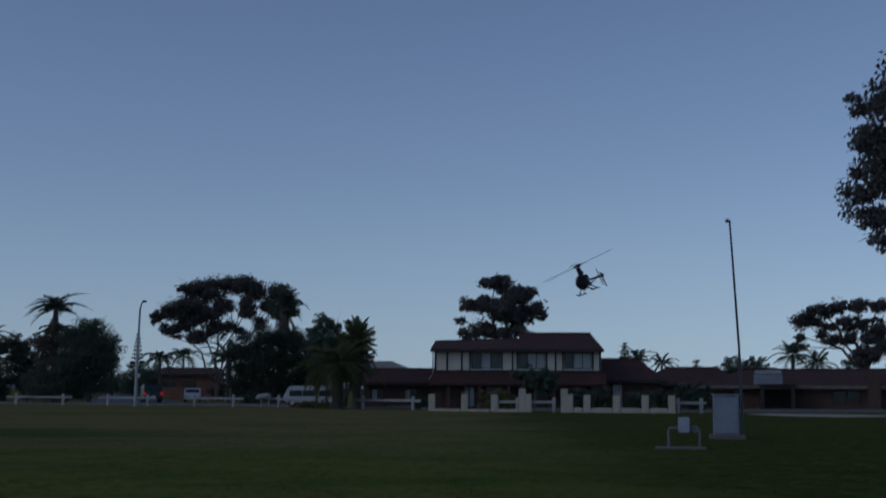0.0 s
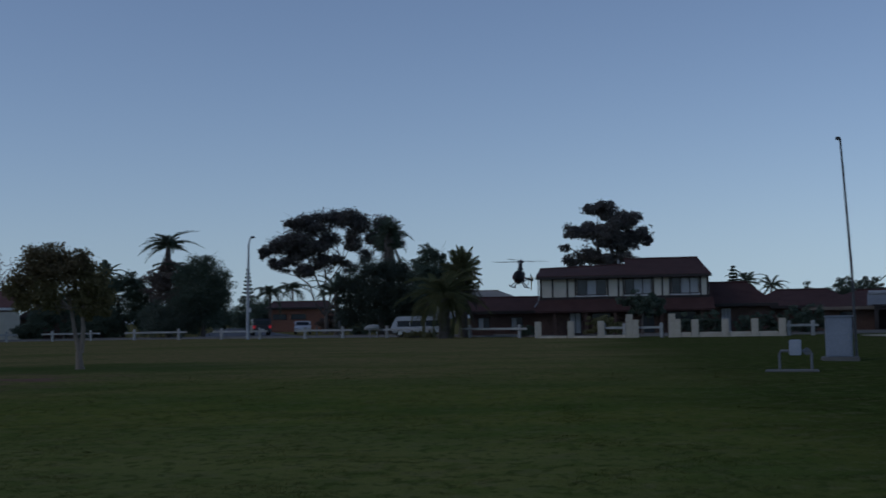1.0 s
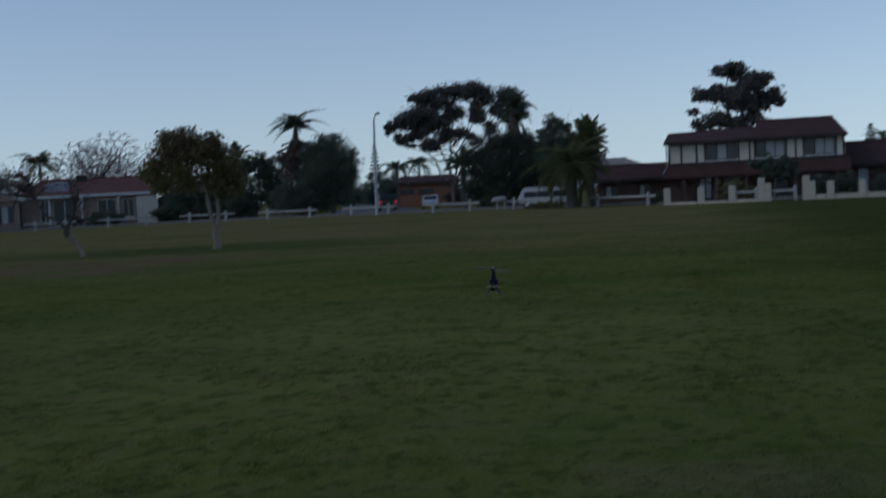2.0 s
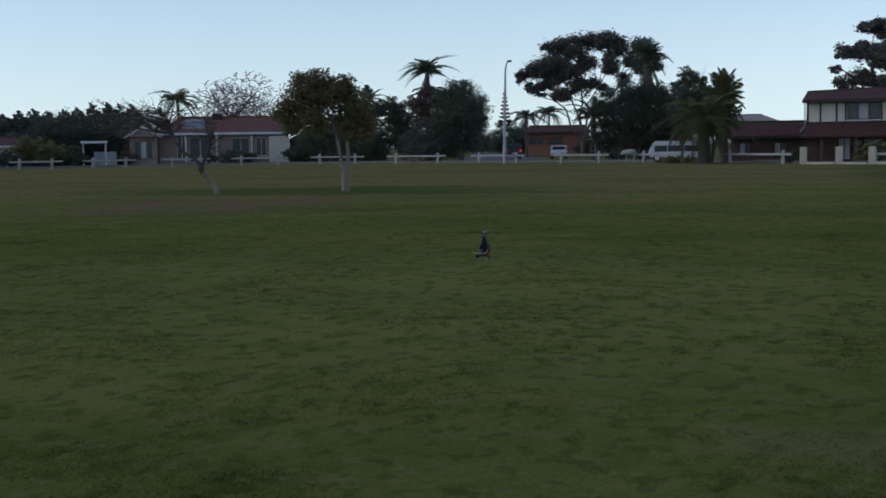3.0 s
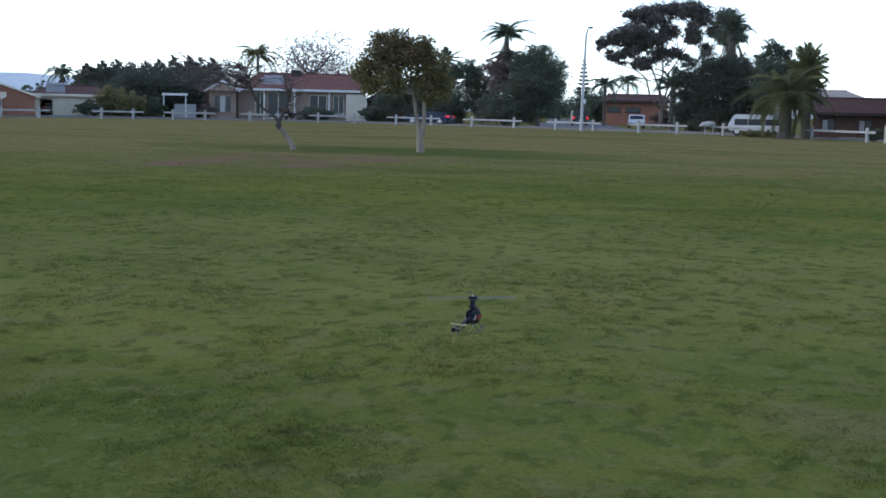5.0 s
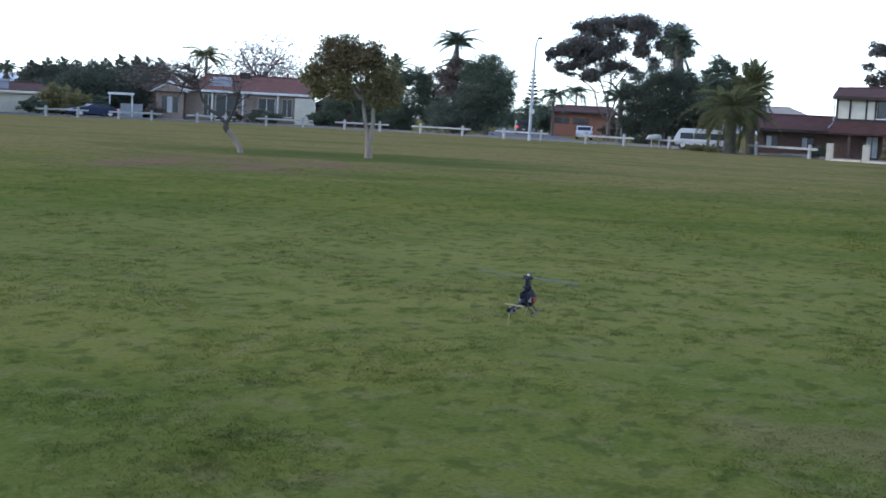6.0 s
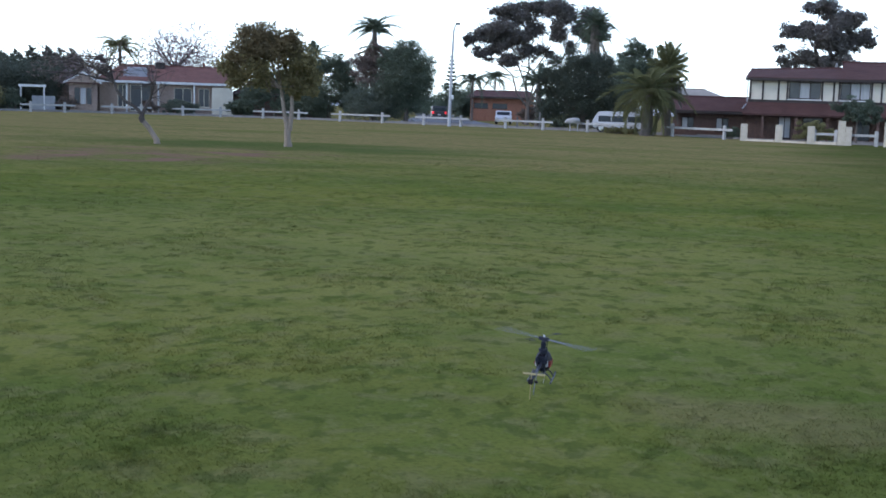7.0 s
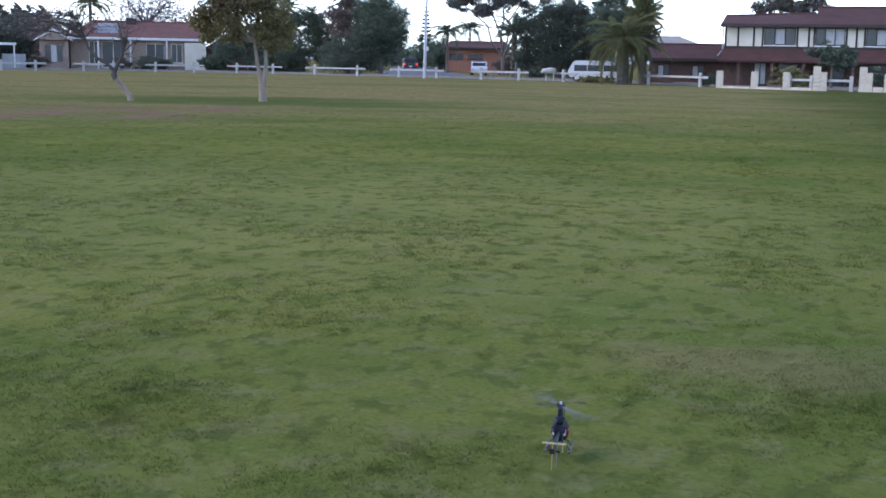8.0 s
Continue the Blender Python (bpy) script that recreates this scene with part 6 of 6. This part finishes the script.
# ---- what moves ----
# seconds; azimuth, elevation and distance of the skids; tilt forward, tilt sideways, heading
# (in the opening turn it banks further, by BANK degrees to the left of the flight)
FLIGHT = [
    (0.0, 6.9, 4.5, 7.8, -7, 14, 150),
    (0.2, 4.9, 3.65, 7.7, -2, 7, 153),
    (0.5, 2.6, 2.85, 8.0, 2, 2, 158),
    (1.0, -1.35, 1.32, 8.5, 2, -3, 167),
    (1.25, -3.4, 0.4, 8.7, 4, -4, 120),
    (1.5, -5.2, -0.8, 8.8, 3, 0, 55),
    (1.75, -7.0, -2.6, 8.85, 0, 2, 8),
    (2.0, -8.82, -4.9, 8.8, 2, 1, 8),
    (2.2, -10.2, -5.6, 8.7, 2, 1, 9),
    (3.3, -16.94, -5.5, 8.0, 3, 3, 8),
    (3.5, -18.04, -5.81, 7.8, 4, 4, 7),
    (4.0, -19.81, -8.81, 7.3, 3, 3, 5),
    (4.2, -19.9, -9.9, 7.15, 3, 2, 4),
    (5.3, -18.05, -10.5, 6.65, 3, 3, 2),
    (5.5, -17.0, -9.6, 6.5, 3, 4, 1),
    (6.0, -13.9, -9.0, 6.1, 2, 3, 1),
    (6.5, -11.0, -10.1, 5.75, 2, 2, 2),
    (7.0, -9.33, -12.6, 5.4, 2, 2, 2),
    (7.5, -8.15, -15.6, 5.2, -1, 0, 5),
    (8.0, -7.34, -18.1, 5.1, -4, 1, 3),
]

BANK = {0.0: 9.0, 0.2: 7.0, 0.5: 3.0}


def motions():
    rows = []
    for t, a, e, r, rx, ry, rz in FLIGHT:
        d = r * math.cos(radians(e))
        x, y = xy(a, d)
        rows.append((t, pose(x, y, max(0.0, EYE + r * math.sin(radians(e))), 0, -BANK.get(t, 0.0)) @ pose(0, 0, 0, rx, ry, rz)))
    walk(heli, rows)
    turn = [(i / FPS, i * 83.0) for i in range(241)]
    walk(main_rotor, [(t, pose(0, 0, 0.212 * HELI_SIZE, 0, 0, a)) for t, a in turn])
    walk(tail_rotor, [(t, pose(0.022 * HELI_SIZE, -0.4 * HELI_SIZE, 0.09 * HELI_SIZE, a * 1.03, 0, 0)) for t, a in turn])
    # the sedan passes from right to left, the other car drives off down the side street
    drive = []
    for t in np.arange(0, 8.01, 0.25):
        az = float(np.interp(t, [0.8, 3.3, 4.0, 4.2, 5.3, 5.5, 8.0], [34.0, 2.0, -6.3, -9.0, -25.9, -28.37, -58.0]))
        ang = az if az > -46 else -46 + (az + 46) * 0.7
        x, y = xy(ang, smooth_r(max(-46, min(34, ang))) + 6.0)
        x2, y2 = xy(ang - 1, smooth_r(max(-46, min(34, ang - 1))) + 6.0)
        drive.append((float(t), pose(x, y, 0.025, 0, 0, math.degrees(math.atan2(y2 - y, x2 - x)))))
    walk(sedan, drive)
    off = []
    for t, a, r in ((0.0, -13.45, 128), (1.5, -13.62, 132), (3.5, -13.9, 140), (5.5, -14.38, 152), (7.0, -14.67, 162), (8.0, -14.85, 170)):
        x, y = xy(a, r)
        off.append((t, pose(x, y, 0.04, 0, 0, 108)))
    walk(suv, off)


motions()
